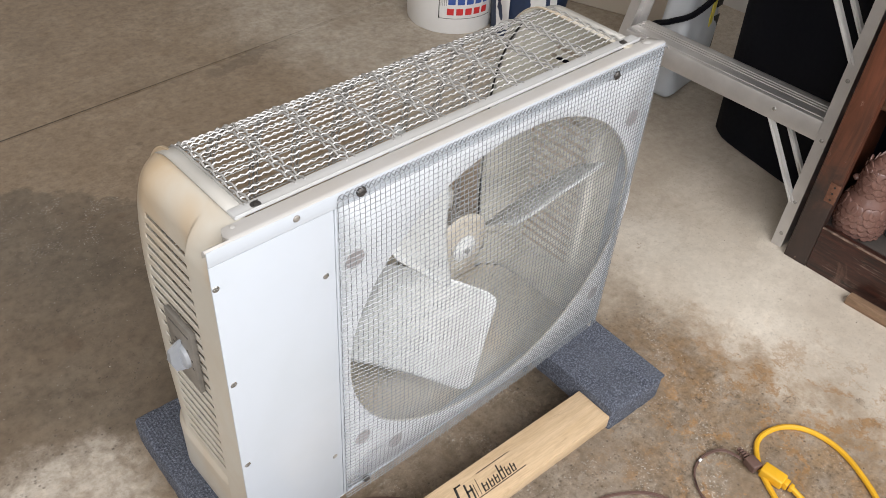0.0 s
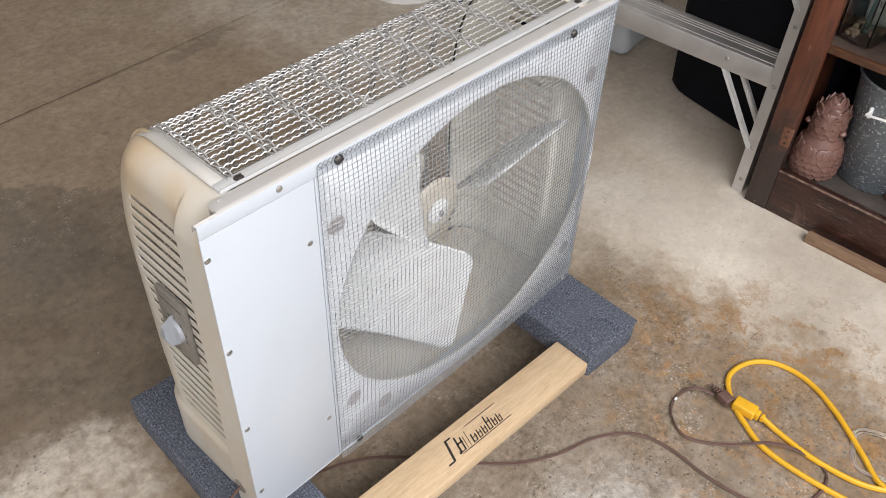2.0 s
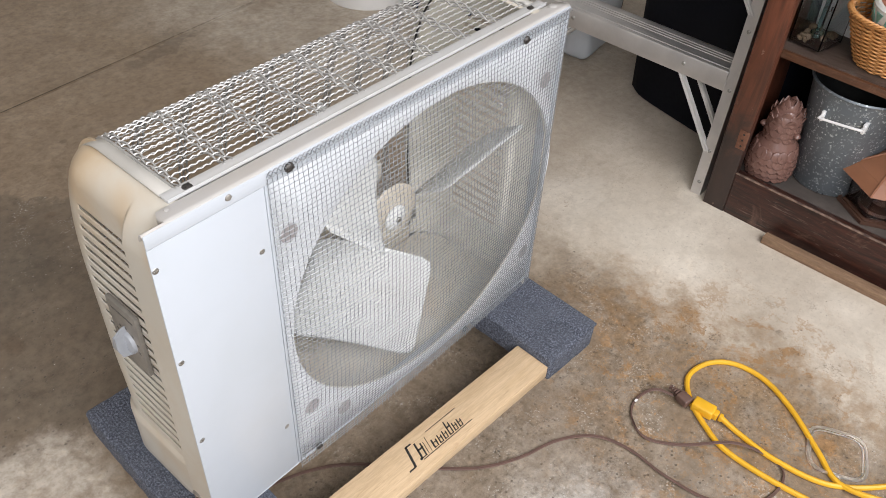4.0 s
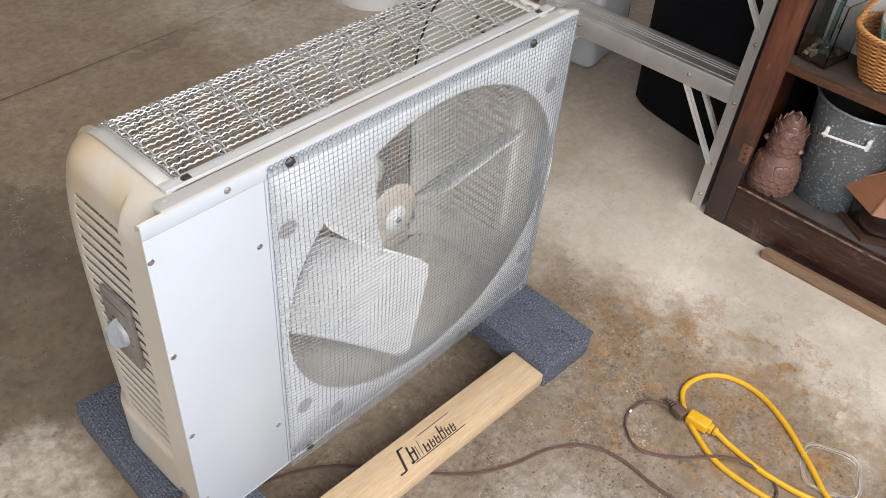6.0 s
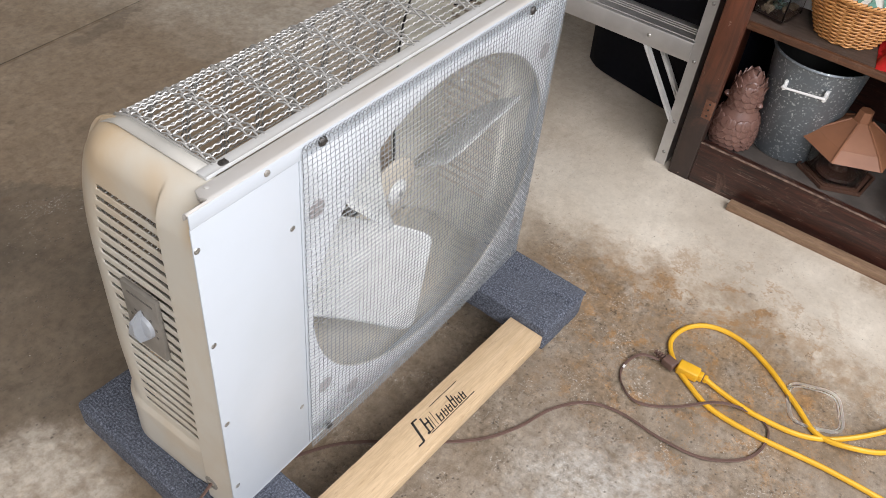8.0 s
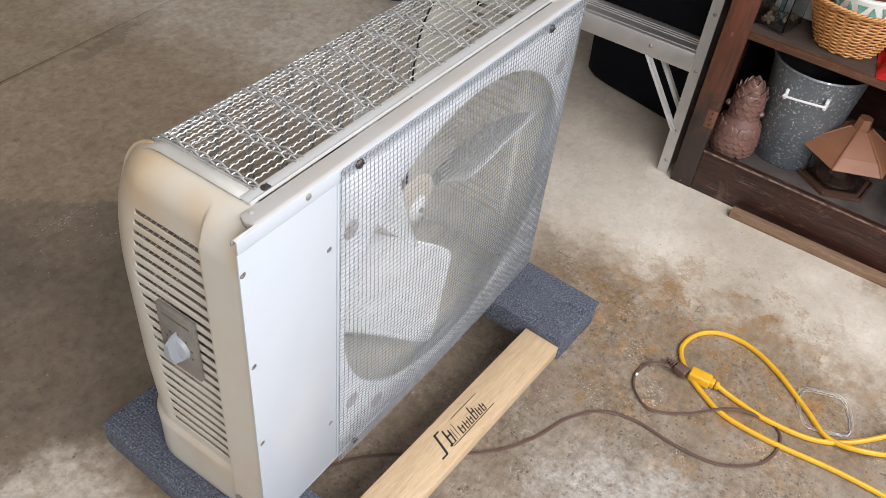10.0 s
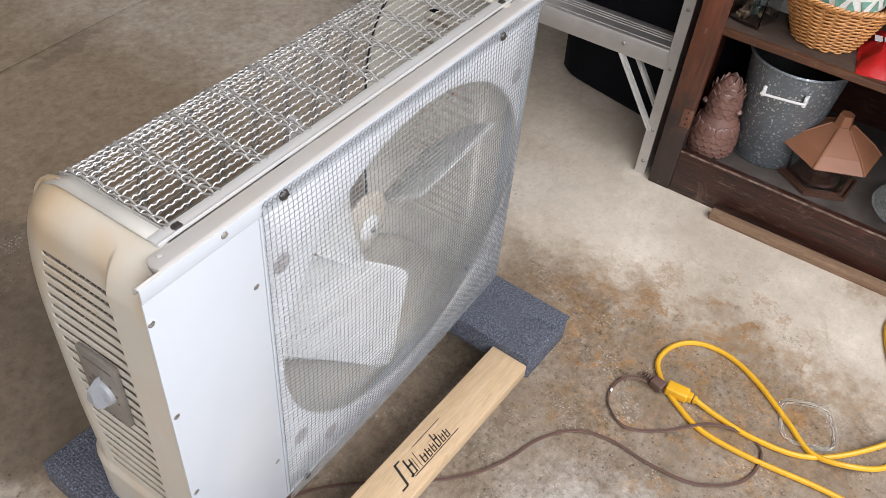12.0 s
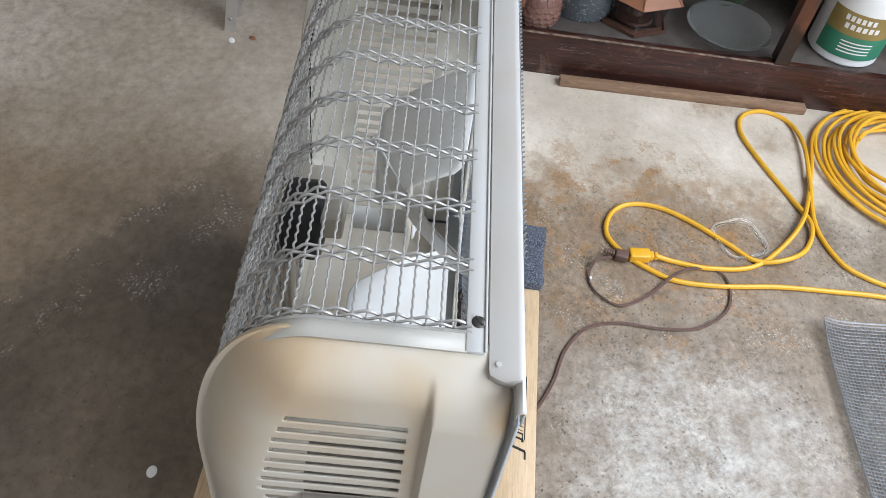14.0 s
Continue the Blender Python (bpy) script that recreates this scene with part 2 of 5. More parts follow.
def make_wood(name, dark, light, stretch, scale=9, rough=0.55, wear=None, ring=1.0, scratch=None):
    m, nt, b = nodes_of(name)
    v = coords(nt, stretch)
    f = noise_node(nt, v, scale, 8, 0.6, 1.2 * ring)
    g = noise_node(nt, v, scale * 7, 5, 0.7)
    c = ramp(nt, f, [(0.3, dark), (0.7, light)])
    c = mix(nt, ramp(nt, g, [(0.4, (0.35, 0.35, 0.35)), (0.6, (0, 0, 0))]), c, tuple(x * 0.6 for x in dark))
    if wear:
        w = noise_node(nt, coords(nt), 14, 9, 0.75, 0.5)
        c = mix(nt, ramp(nt, w, [(0.58, (0, 0, 0)), (0.70, (0.75, 0.75, 0.75))]), c, wear)
    if scratch:
        # long thin scratches in drifts, and small chips
        thin = noise_node(nt, coords(nt, (7, 90, 90)), 4, 4, 0.6, 0.4)
        drift = noise_node(nt, coords(nt), 11, 6, 0.65)
        lines_f = times(nt, ramp(nt, thin, [(0.60, (0, 0, 0)), (0.66, (1, 1, 1))]), ramp(nt, drift, [(0.46, (0, 0, 0)), (0.58, (1, 1, 1))]))
        chip = ramp(nt, noise_node(nt, coords(nt, (1, 1.5, 1.5)), 75, 5, 0.7), [(0.67, (0, 0, 0)), (0.70, (0.9, 0.9, 0.9))])
        c = mix(nt, times(nt, mix(nt, 1.0, lines_f, chip, 'LIGHTEN'), 0.45), c, scratch)
    nt.links.new(c, b.inputs["Base Color"])
    b.inputs["Roughness"].default_value = rough
    bump(nt, b, g, 0.25, 0.0006)
    return m


def make_enamel(name, color, stain, rough=0.35, amount=0.5, marks=()):
    """Old cream paint with warm handling stains."""
    m, nt, b = nodes_of(name)
    v = coords(nt)
    f = noise_node(nt, v, 9, 7, 0.6, 0.6)
    g = noise_node(nt, v, 160, 4)
    c = mix(nt, ramp(nt, f, [(0.42, (0, 0, 0)), (0.72, (amount,) * 3)]), color, stain)
    for centre, radii, k in marks:
        c = mix(nt, times(nt, patch(nt, v, centre, radii, 0.1, 1.15), times(nt, k, ramp(nt, f, [(0.25, (0.35, 0.35, 0.35)), (0.6, (1, 1, 1))]))), c, stain)
    nt.links.new(c, b.inputs["Base Color"])
    r = nt.nodes.new("ShaderNodeMapRange")
    r.inputs["To Min"].default_value, r.inputs["To Max"].default_value = rough * 0.8, rough * 1.3
    nt.links.new(f, r.inputs["Value"])
    nt.links.new(r.outputs[0], b.inputs["Roughness"])
    bump(nt, b, g, 0.06, 0.0004)
    return m


def make_glass(name, color=(0.95, 0.97, 0.97), rough=0.08):
    m, nt, b = nodes_of(name)
    b.inputs["Base Color"].default_value = (*color, 1)
    b.inputs["Transmission Weight"].default_value = 1.0
    b.inputs["IOR"].default_value = 1.4
    v = coords(nt)
    nt.links.new(ramp(nt, noise_node(nt, v, 60, 6), [(0.3, (rough,) * 3), (0.7, (rough * 3,) * 3)]), b.inputs["Roughness"])
    return m


CONCRETE = make_concrete()
CARPET = make_carpet()
WHITE_PAINT = make_enamel("white_enamel", (0.440, 0.468, 0.498), (0.405, 0.43, 0.445), 0.30, 0.45)
PLATE_WHITE = make_enamel("plate_enamel", (0.60, 0.615, 0.63), (0.54, 0.55, 0.55), 0.35, 0.45)
FLANGE_PAINT = make_enamel("flange_enamel", (0.440, 0.424, 0.400), (0.40, 0.35, 0.29), 0.38, 0.5)
RIM_PAINT = make_enamel("rim_enamel", (0.39, 0.375, 0.34), (0.34, 0.30, 0.24), 0.4, 0.5)
CREAM = make_enamel("cream_enamel", (0.51, 0.478, 0.41), (0.46, 0.33, 0.19), 0.36, 0.4, [((-0.29, 0.065, 0.50), (0.075, 0.08, 0.08), 0.85), ((-0.305, -0.03, 0.50), (0.03, 0.035, 0.05), 0.6), ((-0.31, -0.095, 0.485), (0.03, 0.02, 0.03), 0.9), ((-0.31, 0.11, 0.40), (0.03, 0.03, 0.16), 0.4), ((-0.315, -0.035, 0.42), (0.02, 0.012, 0.10), 0.5), ((0.29, 0.065, 0.50), (0.06, 0.07, 0.07), 0.7)])
GALV = simple("galvanised_wire", (0.26, 0.272, 0.28), 0.45, 0.3, 0.3, 60, 0.15)
GRILLE_WIRE = simple("grille_wire", (0.48, 0.468, 0.445), 0.36, 0.4, 0.30, 50, 0.15)
BAR_GREY = make_enamel("bar_grey", (0.445, 0.445, 0.435), (0.40, 0.385, 0.35), 0.32, 0.6)
ALU = simple("ladder_aluminium", (0.70, 0.68, 0.66), 0.42, 0.85, 0.15, 18, 0.2)
SCREW_DARK = simple("dark_screw", (0.085, 0.078, 0.072), 0.45, 0.6, 0.4, 300, 0.2)
STEEL = simple("screw_steel", (0.50, 0.49, 0.46), 0.35, 0.9, 0.4, 300, 0.2)
BLADE = make_enamel("blade_paint", (0.72, 0.725, 0.71), (0.63, 0.615, 0.56), 0.4, 0.5)
VENTURI = make_enamel("ring_enamel", (0.56, 0.53, 0.46), (0.47, 0.43, 0.34), 0.45, 0.7)
INNER = make_enamel("inner_enamel", (0.66, 0.632, 0.56), (0.57, 0.52, 0.41), 0.5, 0.5)
MARK_GREY = simple("worn_mark", (0.14, 0.13, 0.115), 0.6, 0.1, 0.4, 300, 0)
PLATE_GREY = simple("switch_plate_grey", (0.27, 0.25, 0.22), 0.45, 0.3, 0.2, 60)
KNOB_GREY = simple("knob_grey", (0.32, 0.335, 0.355), 0.4, 0.0, 0.1, 60)
MOTOR_BLACK = simple("motor_black", (0.025, 0.024, 0.023), 0.5, 0.2, 0.3, 40)
DISC_GREY = simple("knockout_grey", (0.40, 0.37, 0.36), 0.6, 0.2, 0.3, 200)
PINE = make_wood("rail_wood", (0.52, 0.37, 0.215), (0.62, 0.46, 0.29), (1.0, 11, 11), 5, 0.42, (0.36, 0.235, 0.125), scratch=(0.30, 0.20, 0.11))
MAHOGANY = make_wood("dark_mahogany", (0.012, 0.007, 0.006), (0.082, 0.027, 0.018), (1.4, 9, 14), 7, 0.34, (0.17, 0.095, 0.068), scratch=(0.27, 0.19, 0.15))
MAHOGANY_V = make_wood("red_mahogany", (0.045, 0.017, 0.010), (0.15, 0.046, 0.022), (9, 9, 1.0), 6, 0.42, (0.085, 0.045, 0.032))


def make_stile():
    m, nt, b = nodes_of("worn_stile")
    v = coords(nt)
    st = coords(nt, (9, 9, 1.0))
    f = noise_node(nt, st, 6, 8, 0.6, 1.0)
    c = ramp(nt, f, [(0.3, (0.050, 0.019, 0.011)), (0.7, (0.165, 0.055, 0.028))])
    grime = noise_node(nt, v, 9, 9, 0.72, 0.6)
    sep = nt.nodes.new("ShaderNodeSeparateXYZ")
    nt.links.new(v, sep.inputs[0])
    add = nt.nodes.new("ShaderNodeMath")
    add.operation = 'MULTIPLY_ADD'
    nt.links.new(grime, add.inputs[0])
    add.inputs[1].default_value = 0.55
    nt.links.new(sep.outputs[2], add.inputs[2])
    c = mix(nt, smooth_step(nt, add.outputs[0], 0.56, 0.42), c, ramp(nt, grime, [(0.35, (0.018, 0.011, 0.009)), (0.65, (0.05, 0.028, 0.022))]))
    chips = noise_node(nt, coords(nt, (1.6, 1.6, 0.8)), 42, 6, 0.7)
    c = mix(nt, ramp(nt, chips, [(0.66, (0, 0, 0)), (0.70, (0.8, 0.8, 0.8))]), c, (0.30, 0.21, 0.155))
    nt.links.new(c, b.inputs["Base Color"])
    nt.links.new(ramp(nt, grime, [(0.3, (0.32, 0.32, 0.32)), (0.7, (0.55, 0.55, 0.55))]), b.inputs["Roughness"])
    bump(nt, b, chips, 0.25, 0.0008)
    return m


STILE_WOOD = make_stile()
SHELF_EDGE = make_wood("shelf_edge_wood", (0.06, 0.026, 0.014), (0.15, 0.064, 0.03), (1.4, 9, 14), 7, 0.5, (0.19, 0.11, 0.07))
SHELF_WOOD = make_wood("shelf_wood", (0.06, 0.04, 0.03), (0.115, 0.082, 0.064), (1.4, 8, 8), 7, 0.5, (0.14, 0.13, 0.12))
OLD_WOOD = make_wood("old_strip_wood", (0.17, 0.10, 0.058), (0.33, 0.21, 0.125), (12, 1.5, 12), 7, 0.75, (0.26, 0.20, 0.15))
CAB_DUST = simple("dusty_cabinet_floor", (0.10, 0.082, 0.07), 0.8, 0, 0.45, 16, 0.3)
TERRACOTTA = simple("brown_terracotta", (0.195, 0.104, 0.082), 0.26, 0, 0.3, 25, 0.3)
BASE_BROWN = simple("lantern_base_brown", (0.085, 0.040, 0.025), 0.5, 0, 0.2, 30, 0.2)
LANTERN_BROWN = simple("lantern_brown", (0.265, 0.112, 0.055), 0.55, 0, 0.15, 20, 0.2)
BLACK_PLASTIC = simple("black_plastic", (0.0035, 0.004, 0.007), 0.65, 0, 0.2, 10, 0.15)
BLACK_PLASTIC.node_tree.nodes["Principled BSDF"].inputs["Specular IOR Level"].default_value = 0.12
WHITE_PLASTIC = simple("white_plastic", (0.80, 0.79, 0.77), 0.4, 0, 0.06, 12, 0.1)
YELLOW = simple("yellow_cord", (0.74, 0.40, 0.02), 0.42, 0, 0.12, 40, 0.15)
BROWN_CORD = simple("brown_cord", (0.13, 0.075, 0.058), 0.5, 0, 0.2, 50, 0.2)
WALL_PAINT = simple("wall_plaster", (0.62, 0.60, 0.57), 0.85, 0, 0.1, 3, 0.2)
CEIL_PAINT = simple("ceiling_plaster", (0.71, 0.70, 0.68), 0.9, 0, 0.08, 3, 0.2)
INK = simple("black_ink", (0.02, 0.018, 0.016), 0.7, 0, 0.3, 300, 0)
RUBBER = simple("grey_rubber", (0.06, 0.06, 0.06), 0.7, 0, 0.2, 40)


# ---- mesh helpers ----
def link_mesh(name, bm, material, smooth=40):
    me = bpy.data.meshes.new(name)
    bmesh.ops.recalc_face_normals(bm, faces=bm.faces)
    bm.to_mesh(me)
    bm.free()
    me.materials.append(material)
    if smooth:
        me.shade_smooth()
        me.set_sharp_from_angle(angle=radians(smooth))
    return new(name, me)


def thing(name, m, label, category, group=""):
    """An empty at a thing's base; its parts are given in world places."""
    ob = new(name)
    ob.empty_display_size = 0.02
    ob.matrix_basis = m
    return tagged(ob, label, category, group)


def world_of(ob):
    return ob.matrix_basis if ob.parent is None else world_of(ob.parent) @ ob.matrix_basis


def part(name, bm, material, parent, label="", smooth=40):
    bm.transform(world_of(parent).inverted())
    ob = link_mesh(name, bm, material, smooth)
    ob.parent = parent
    return tagged(ob, label)


def solo(name, bm, material, label, category="", group="", kind="", smooth=40):
    """A thing of one mesh, with its origin at the middle of its base."""
    vs = [v.co for v in bm.verts]
    o = Vector(((min(v.x for v in vs) + max(v.x for v in vs)) / 2, (min(v.y for v in vs) + max(v.y for v in vs)) / 2, min(v.z for v in vs)))
    bm.transform(Matrix.Translation(-o))
    ob = link_mesh(name, bm, material, smooth)
    ob.location = o
    return tagged(ob, label, category, group, kind)


def add_box(bm, lo, hi, bevel=0.0, seg=2, m=None):
    made = bmesh.ops.create_cube(bm, size=1.0)["verts"]
    for v in made:
        v.co = Vector([lo[i] + (v.co[i] + 0.5) * (hi[i] - lo[i]) for i in range(3)])
    if m is not None:
        bmesh.ops.transform(bm, matrix=m, verts=made)
    if bevel:
        edges = {e for v in made for e in v.link_edges}
        bmesh.ops.bevel(bm, geom=list(edges), offset=bevel, segments=seg, affect='EDGES', profile=0.5)
    return bm


def box(lo, hi, bevel=0.0, seg=2, m=None):
    return add_box(bmesh.new(), lo, hi, bevel, seg, m)


def tube(bm, pts, r, sides=6, closed=False, cap=True):
    """Sweeps a round section along points."""
    pts = [Vector(p) for p in pts]
    n = len(pts)
    rings = []
    up = Vector((0, 0, 1))
    for i, p in enumerate(pts):
        a = pts[(i - 1) % n] if closed or i else p
        b = pts[(i + 1) % n] if closed or i < n - 1 else p
        d = (b - a).normalized()
        s = d.cross(up)
        if s.length < 1e-3:
            s = d.cross(Vector((0, 1, 0)))
        s.normalize()
        t = s.cross(d)
        rad = r(i / max(1, n - 1)) if callable(r) else r
        rings.append([bm.verts.new(p + rad * (math.cos(k * math.tau / sides) * s + math.sin(k * math.tau / sides) * t)) for k in range(sides)])
    for i in range(n if closed else n - 1):
        a, b = rings[i], rings[(i + 1) % n]
        for k in range(sides):
            bm.faces.new((a[k], a[(k + 1) % sides], b[(k + 1) % sides], b[k]))
    if cap and not closed:
        bm.faces.new(rings[0][::-1])
        bm.faces.new(rings[-1])
    return bm


def lathe(profile, segs=40, m=None, squash=None):
    """Turns a profile of (radius, height) round the z axis."""
    bm = bmesh.new()
    rings = []
    for r, z in profile:
        if r < 1e-5:
            rings.append([bm.verts.new((0, 0, z))])
        else:
            rings.append([bm.verts.new((r * math.cos(k * math.tau / segs), r * math.sin(k * math.tau / segs), z)) for k in range(segs)])
    for a, b in zip(rings, rings[1:]):
        for k in range(segs):
            j = (k + 1) % segs
            if len(a) == 1 and len(b) == 1:
                continue
            if len(a) == 1:
                bm.faces.new((a[0], b[j], b[k]))
            elif len(b) == 1:
                bm.faces.new((a[k], a[j], b[0]))
            else:
                bm.faces.new((a[k], a[j], b[j], b[k]))
    if m is not None:
        bm.transform(m)
    return bm


def curve_through(pts, step=6, closed=False):
    """A smooth line through points (Catmull-Rom)."""
    p = [Vector(q) for q in pts]
    n = len(p)
    out = []
    for i in range(n if closed else n - 1):
        if closed:
            a, b, c, d = p[i - 1], p[i], p[(i + 1) % n], p[(i + 2) % n]
        else:
            a, b, c, d = p[max(i - 1, 0)], p[i], p[i + 1], p[min(i + 2, n - 1)]
        for k in range(step):
            t = k / step
            out.append(0.5 * (2 * b + (c - a) * t + (2 * a - 5 * b + 4 * c - d) * t * t + (3 * b - a - 3 * c + d) * t ** 3))
    if not closed:
        out.append(p[-1])
    return out


def dome(at, r, h, m=None, slot=True):
    """A screw head with a dome, facing -y."""
    bm = lathe([(0, h), (r * 0.55, h * 0.85), (r * 0.9, h * 0.4), (r, 0), (r, -0.001)], 14)
    if slot:
        add_box(bm, (-r * 0.75, -r * 0.13, h * 0.6), (r * 0.75, r * 0.13, h * 1.06))
    bm.transform(pose(*at, 90, 0, 0) if m is None else m)
    return bm


# ---- structure: floor, walls, ceiling ----
XW, XE, YS, YN, HC = -3.2, 2.25, -1.62, 3.0, 2.6
bm = bmesh.new()
jy = lambda x: 1.31 + 0.07 * x
J = 0.006
lines = [[(XW, YS - 6), (XE + 0.2, YS - 6)], [(XW, jy(XW) - J), (XE + 0.2, jy(XE) - J)], [(XW, jy(XW) - J * 0.7), (XE + 0.2, jy(XE) - J * 0.7)], [(XW, jy(XW) + J * 0.7), (XE + 0.2, jy(XE) + J * 0.7)], [(XW, jy(XW) + J), (XE + 0.2, jy(XE) + J)], [(XW, YN + 0.2), (XE + 0.2, YN + 0.2)]]
heights = [0, 0, -0.014, -0.014, 0, 0]
rows_v = [[bm.verts.new((*q, z)) for q in ln] for ln, z in zip(lines, heights)]
for a, b in zip(rows_v, rows_v[1:]):
    bm.faces.new((a[0], a[1], b[1], b[0]))
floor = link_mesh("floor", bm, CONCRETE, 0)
tagged(floor, "worn stained grey-brown concrete garage floor with a control joint, shade behind the fan painted in", "floor", kind="structure")
WALLT = 0.12
bm = bmesh.new()
bm.faces.new([bm.verts.new((x, jy(x) + s * J * 0.94, -0.0012)) for x, s in ((XW, -1), (XE, -1), (XE, 1), (XW, 1))])
tagged(link_mesh("floor_joint", bm, simple("joint_dirt", (0.03, 0.024, 0.018), 0.9, 0, 0.4, 80), 0), "dark dirt packed in the control joint", "floor joint", kind="structure")


def structure(name, bm, mat, label, category):
    return tagged(link_mesh(name, bm, mat, 0), label, category, kind="structure")


structure("wall_east", box((XE, YS, -0.02), (XE + WALLT, YN, HC)), WALL_PAINT, "plain painted garage side wall", "wall")
structure("wall_west", box((XW - WALLT, YS, -0.02), (XW, YN, HC)), WALL_PAINT, "plain painted garage side wall", "wall")
structure("wall_north", box((XW - WALLT, YN, -0.02), (XE + WALLT, YN + WALLT, HC)), WALL_PAINT, "plain painted garage back wall", "wall")
bm = box((XW - WALLT, YS - WALLT, -0.02), (-2.75, YS, HC))
add_box(bm, (1.75, YS - WALLT, -0.02), (XE + WALLT, YS, HC))
add_box(bm, (-2.75, YS - WALLT, 2.42), (1.75, YS, HC))
structure("wall_south", bm, WALL_PAINT, "garage front wall around the open door", "wall")
structure("ceiling", box((XW - WALLT, YS - WALLT, HC), (XE + WALLT, YN + WALLT, HC + 0.1)), CEIL_PAINT, "plain garage ceiling", "ceiling")


# ---- the console fan on its dolly ----
FX0, FX1 = 0.012, 0.667
FZ0, FZ1 = 0.140, 0.634
PX = 0.151
HUBX, HUBZ = 0.419, 0.380
fan = thing("console_fan", pose(0.3415, 0.10, 0.122), "old cream console fan with wire grille top, standing on a dolly", "fan")

# front plate with its big oval opening
RA, RB = 0.253, 0.226
bm = bmesh.new()
N = 96
front, lip, inner = [], [], []
for k in range(N):
    a = k * math.tau / N
    ca, sa = math.cos(a), math.sin(a)
    hx0, hx1, hz0, hz1 = PX - 0.002 - HUBX, FX1 - 0.003 - HUBX, FZ0 + 0.004 - HUBZ, FZ1 - 0.002 - HUBZ
    f = min((hx1 if ca > 0 else hx0) / ca if abs(ca) > 1e-6 else 9, (hz1 if sa > 0 else hz0) / sa if abs(sa) > 1e-6 else 9)
    front.append(bm.verts.new((HUBX + ca * f, 0.0, HUBZ + sa * f)))
    lip.append([bm.verts.new((HUBX + ca * (RA - s), y, HUBZ + sa * (RB - s))) for s, y in ((-0.006, 0.0), (-0.001, 0.0005), (0.0, 0.0025))])
for k in range(N):
    j = (k + 1) % N
    bm.faces.new((front[k], front[j], lip[j][0], lip[k][0]))
    for i in range(2):
        bm.faces.new((lip[k][i], lip[j][i], lip[j][i + 1], lip[k][i + 1]))
plate = part("front_plate", bm, PLATE_WHITE, fan, "white enamelled plate with an oval fan opening")
mod = plate.modifiers.new("thick", 'SOLIDIFY')
mod.thickness, mod.offset = 0.0012, -1

bm = bmesh.new()
ring_v = [[bm.verts.new((HUBX + math.cos(k * math.tau / N) * (RA - s), y, HUBZ + math.sin(k * math.tau / N) * (RB - s))) for k in range(N)] for s, y in ((0.0005, 0.0022), (0.0006, 0.004), (0.0002, 0.006))]
for a, b in zip(ring_v, ring_v[1:]):
    for k in range(N):
        bm.faces.new((a[k], a[(k + 1) % N], b[(k + 1) % N], b[k]))
venturi = part("air_ring", bm, VENTURI, fan, "narrow cream ring round the fan opening")
mod = venturi.modifiers.new("thick", 'SOLIDIFY')
mod.thickness, mod.offset = 0.0012, 1

# white side panel with screws
panel = part("side_panel", box((FX0 + 0.0015, -0.003, 0.147), (PX - 0.004, -0.0008, 0.6256), 0.0007), WHITE_PAINT, fan, "plain white enamelled cover panel")
for sx, sz in ((0.0175, 0.599), (0.135, 0.547), (0.0195, 0.467), (0.0205, 0.331), (0.136, 0.241), (0.022, 0.20)):
    part("screw", dome((sx, -0.0028, sz), 0.0038, 0.0011), STEEL, panel)
# folded seam at the panel's inner edge
part("seam", box((PX - 0.0035, -0.0042, 0.147), (PX + 0.0025, 0.0, 0.6265), 0.001), WHITE_PAINT, fan)

# top flange: a bent strip along the upper front edge
bm = bmesh.new()
prof = [(-0.0034, 0.6430), (-0.0030, 0.6443), (-0.0016, 0.6451), (0.001, 0.6453), (0.0200, 0.6412), (0.0200, 0.636)]
xs = [FX0, 0.030, 0.0365, 0.0375, 0.039, 0.042, 0.047, 0.30, 0.62, 0.655, FX1]
grid = []
for x in xs:
    row = []
    for i, (y, z) in enumerate(prof):
        if i >= 3 and x < 0.046:
            # the flange ends in a rounded notch over the pillar
            keep = max(0.0, min(1.0, (x - 0.0368) / 0.009)) ** 0.45
            y = min(y, 0.002 + 0.0225 * keep)
            z = min(z, 0.6453 - (0.0 if x > 0.0368 else 0.002 * (i - 2)))
        row.append(bm.verts.new((x, y, z)))
    grid.append(row)
for a, b in zip(grid, grid[1:]):
    for i in range(len(prof) - 1):
        bm.faces.new((a[i], b[i], b[i + 1], a[i + 1]))
flange = part("top_flange", bm, FLANGE_PAINT, fan, "off-white folded metal flange along the top edge")
mod = flange.modifiers.new("thick", 'SOLIDIFY')
mod.thickness, mod.offset = 0.0012, 0
lip = part("front_lip", box((FX0 + 0.001, -0.0044, 0.6270), (FX1, -0.0026, 0.6440), 0.0006), WHITE_PAINT, flange, "white enamelled front lip")
part("screw", dome((0.1045, -0.0046, 0.6372), 0.0038, 0.0016), PLATE_GREY, lip)
bm = lathe([(0, 0.002), (0.004, 0.0016), (0.0065, 0.0004), (0.0072, 0)], 16, pose(0.648, 0.010, 0.6435))
part("rivet", bm, FLANGE_PAINT, flange)
part("rivet", lathe([(0, 0.001), (0.0022, 0.0008), (0.0028, 0)], 10, pose(0.05, 0.014, 0.6428)), FLANGE_PAINT, flange)
# right edge of the front
part("edge_strip", box((FX1 - 0.004, -0.004, FZ0), (FX1, 0.02, FZ1), 0.001), WHITE_PAINT, fan)
part("bottom_strip", box((FX0 + 0.004, -0.001, FZ0), (FX1 - 0.005, 0.022, FZ0 + 0.0035), 0.001), WHITE_PAINT, fan)

# end caps: pressed shells with louvre slots, a raised front pillar and a flared skirt
CT, CB = 0.6405, 0.122


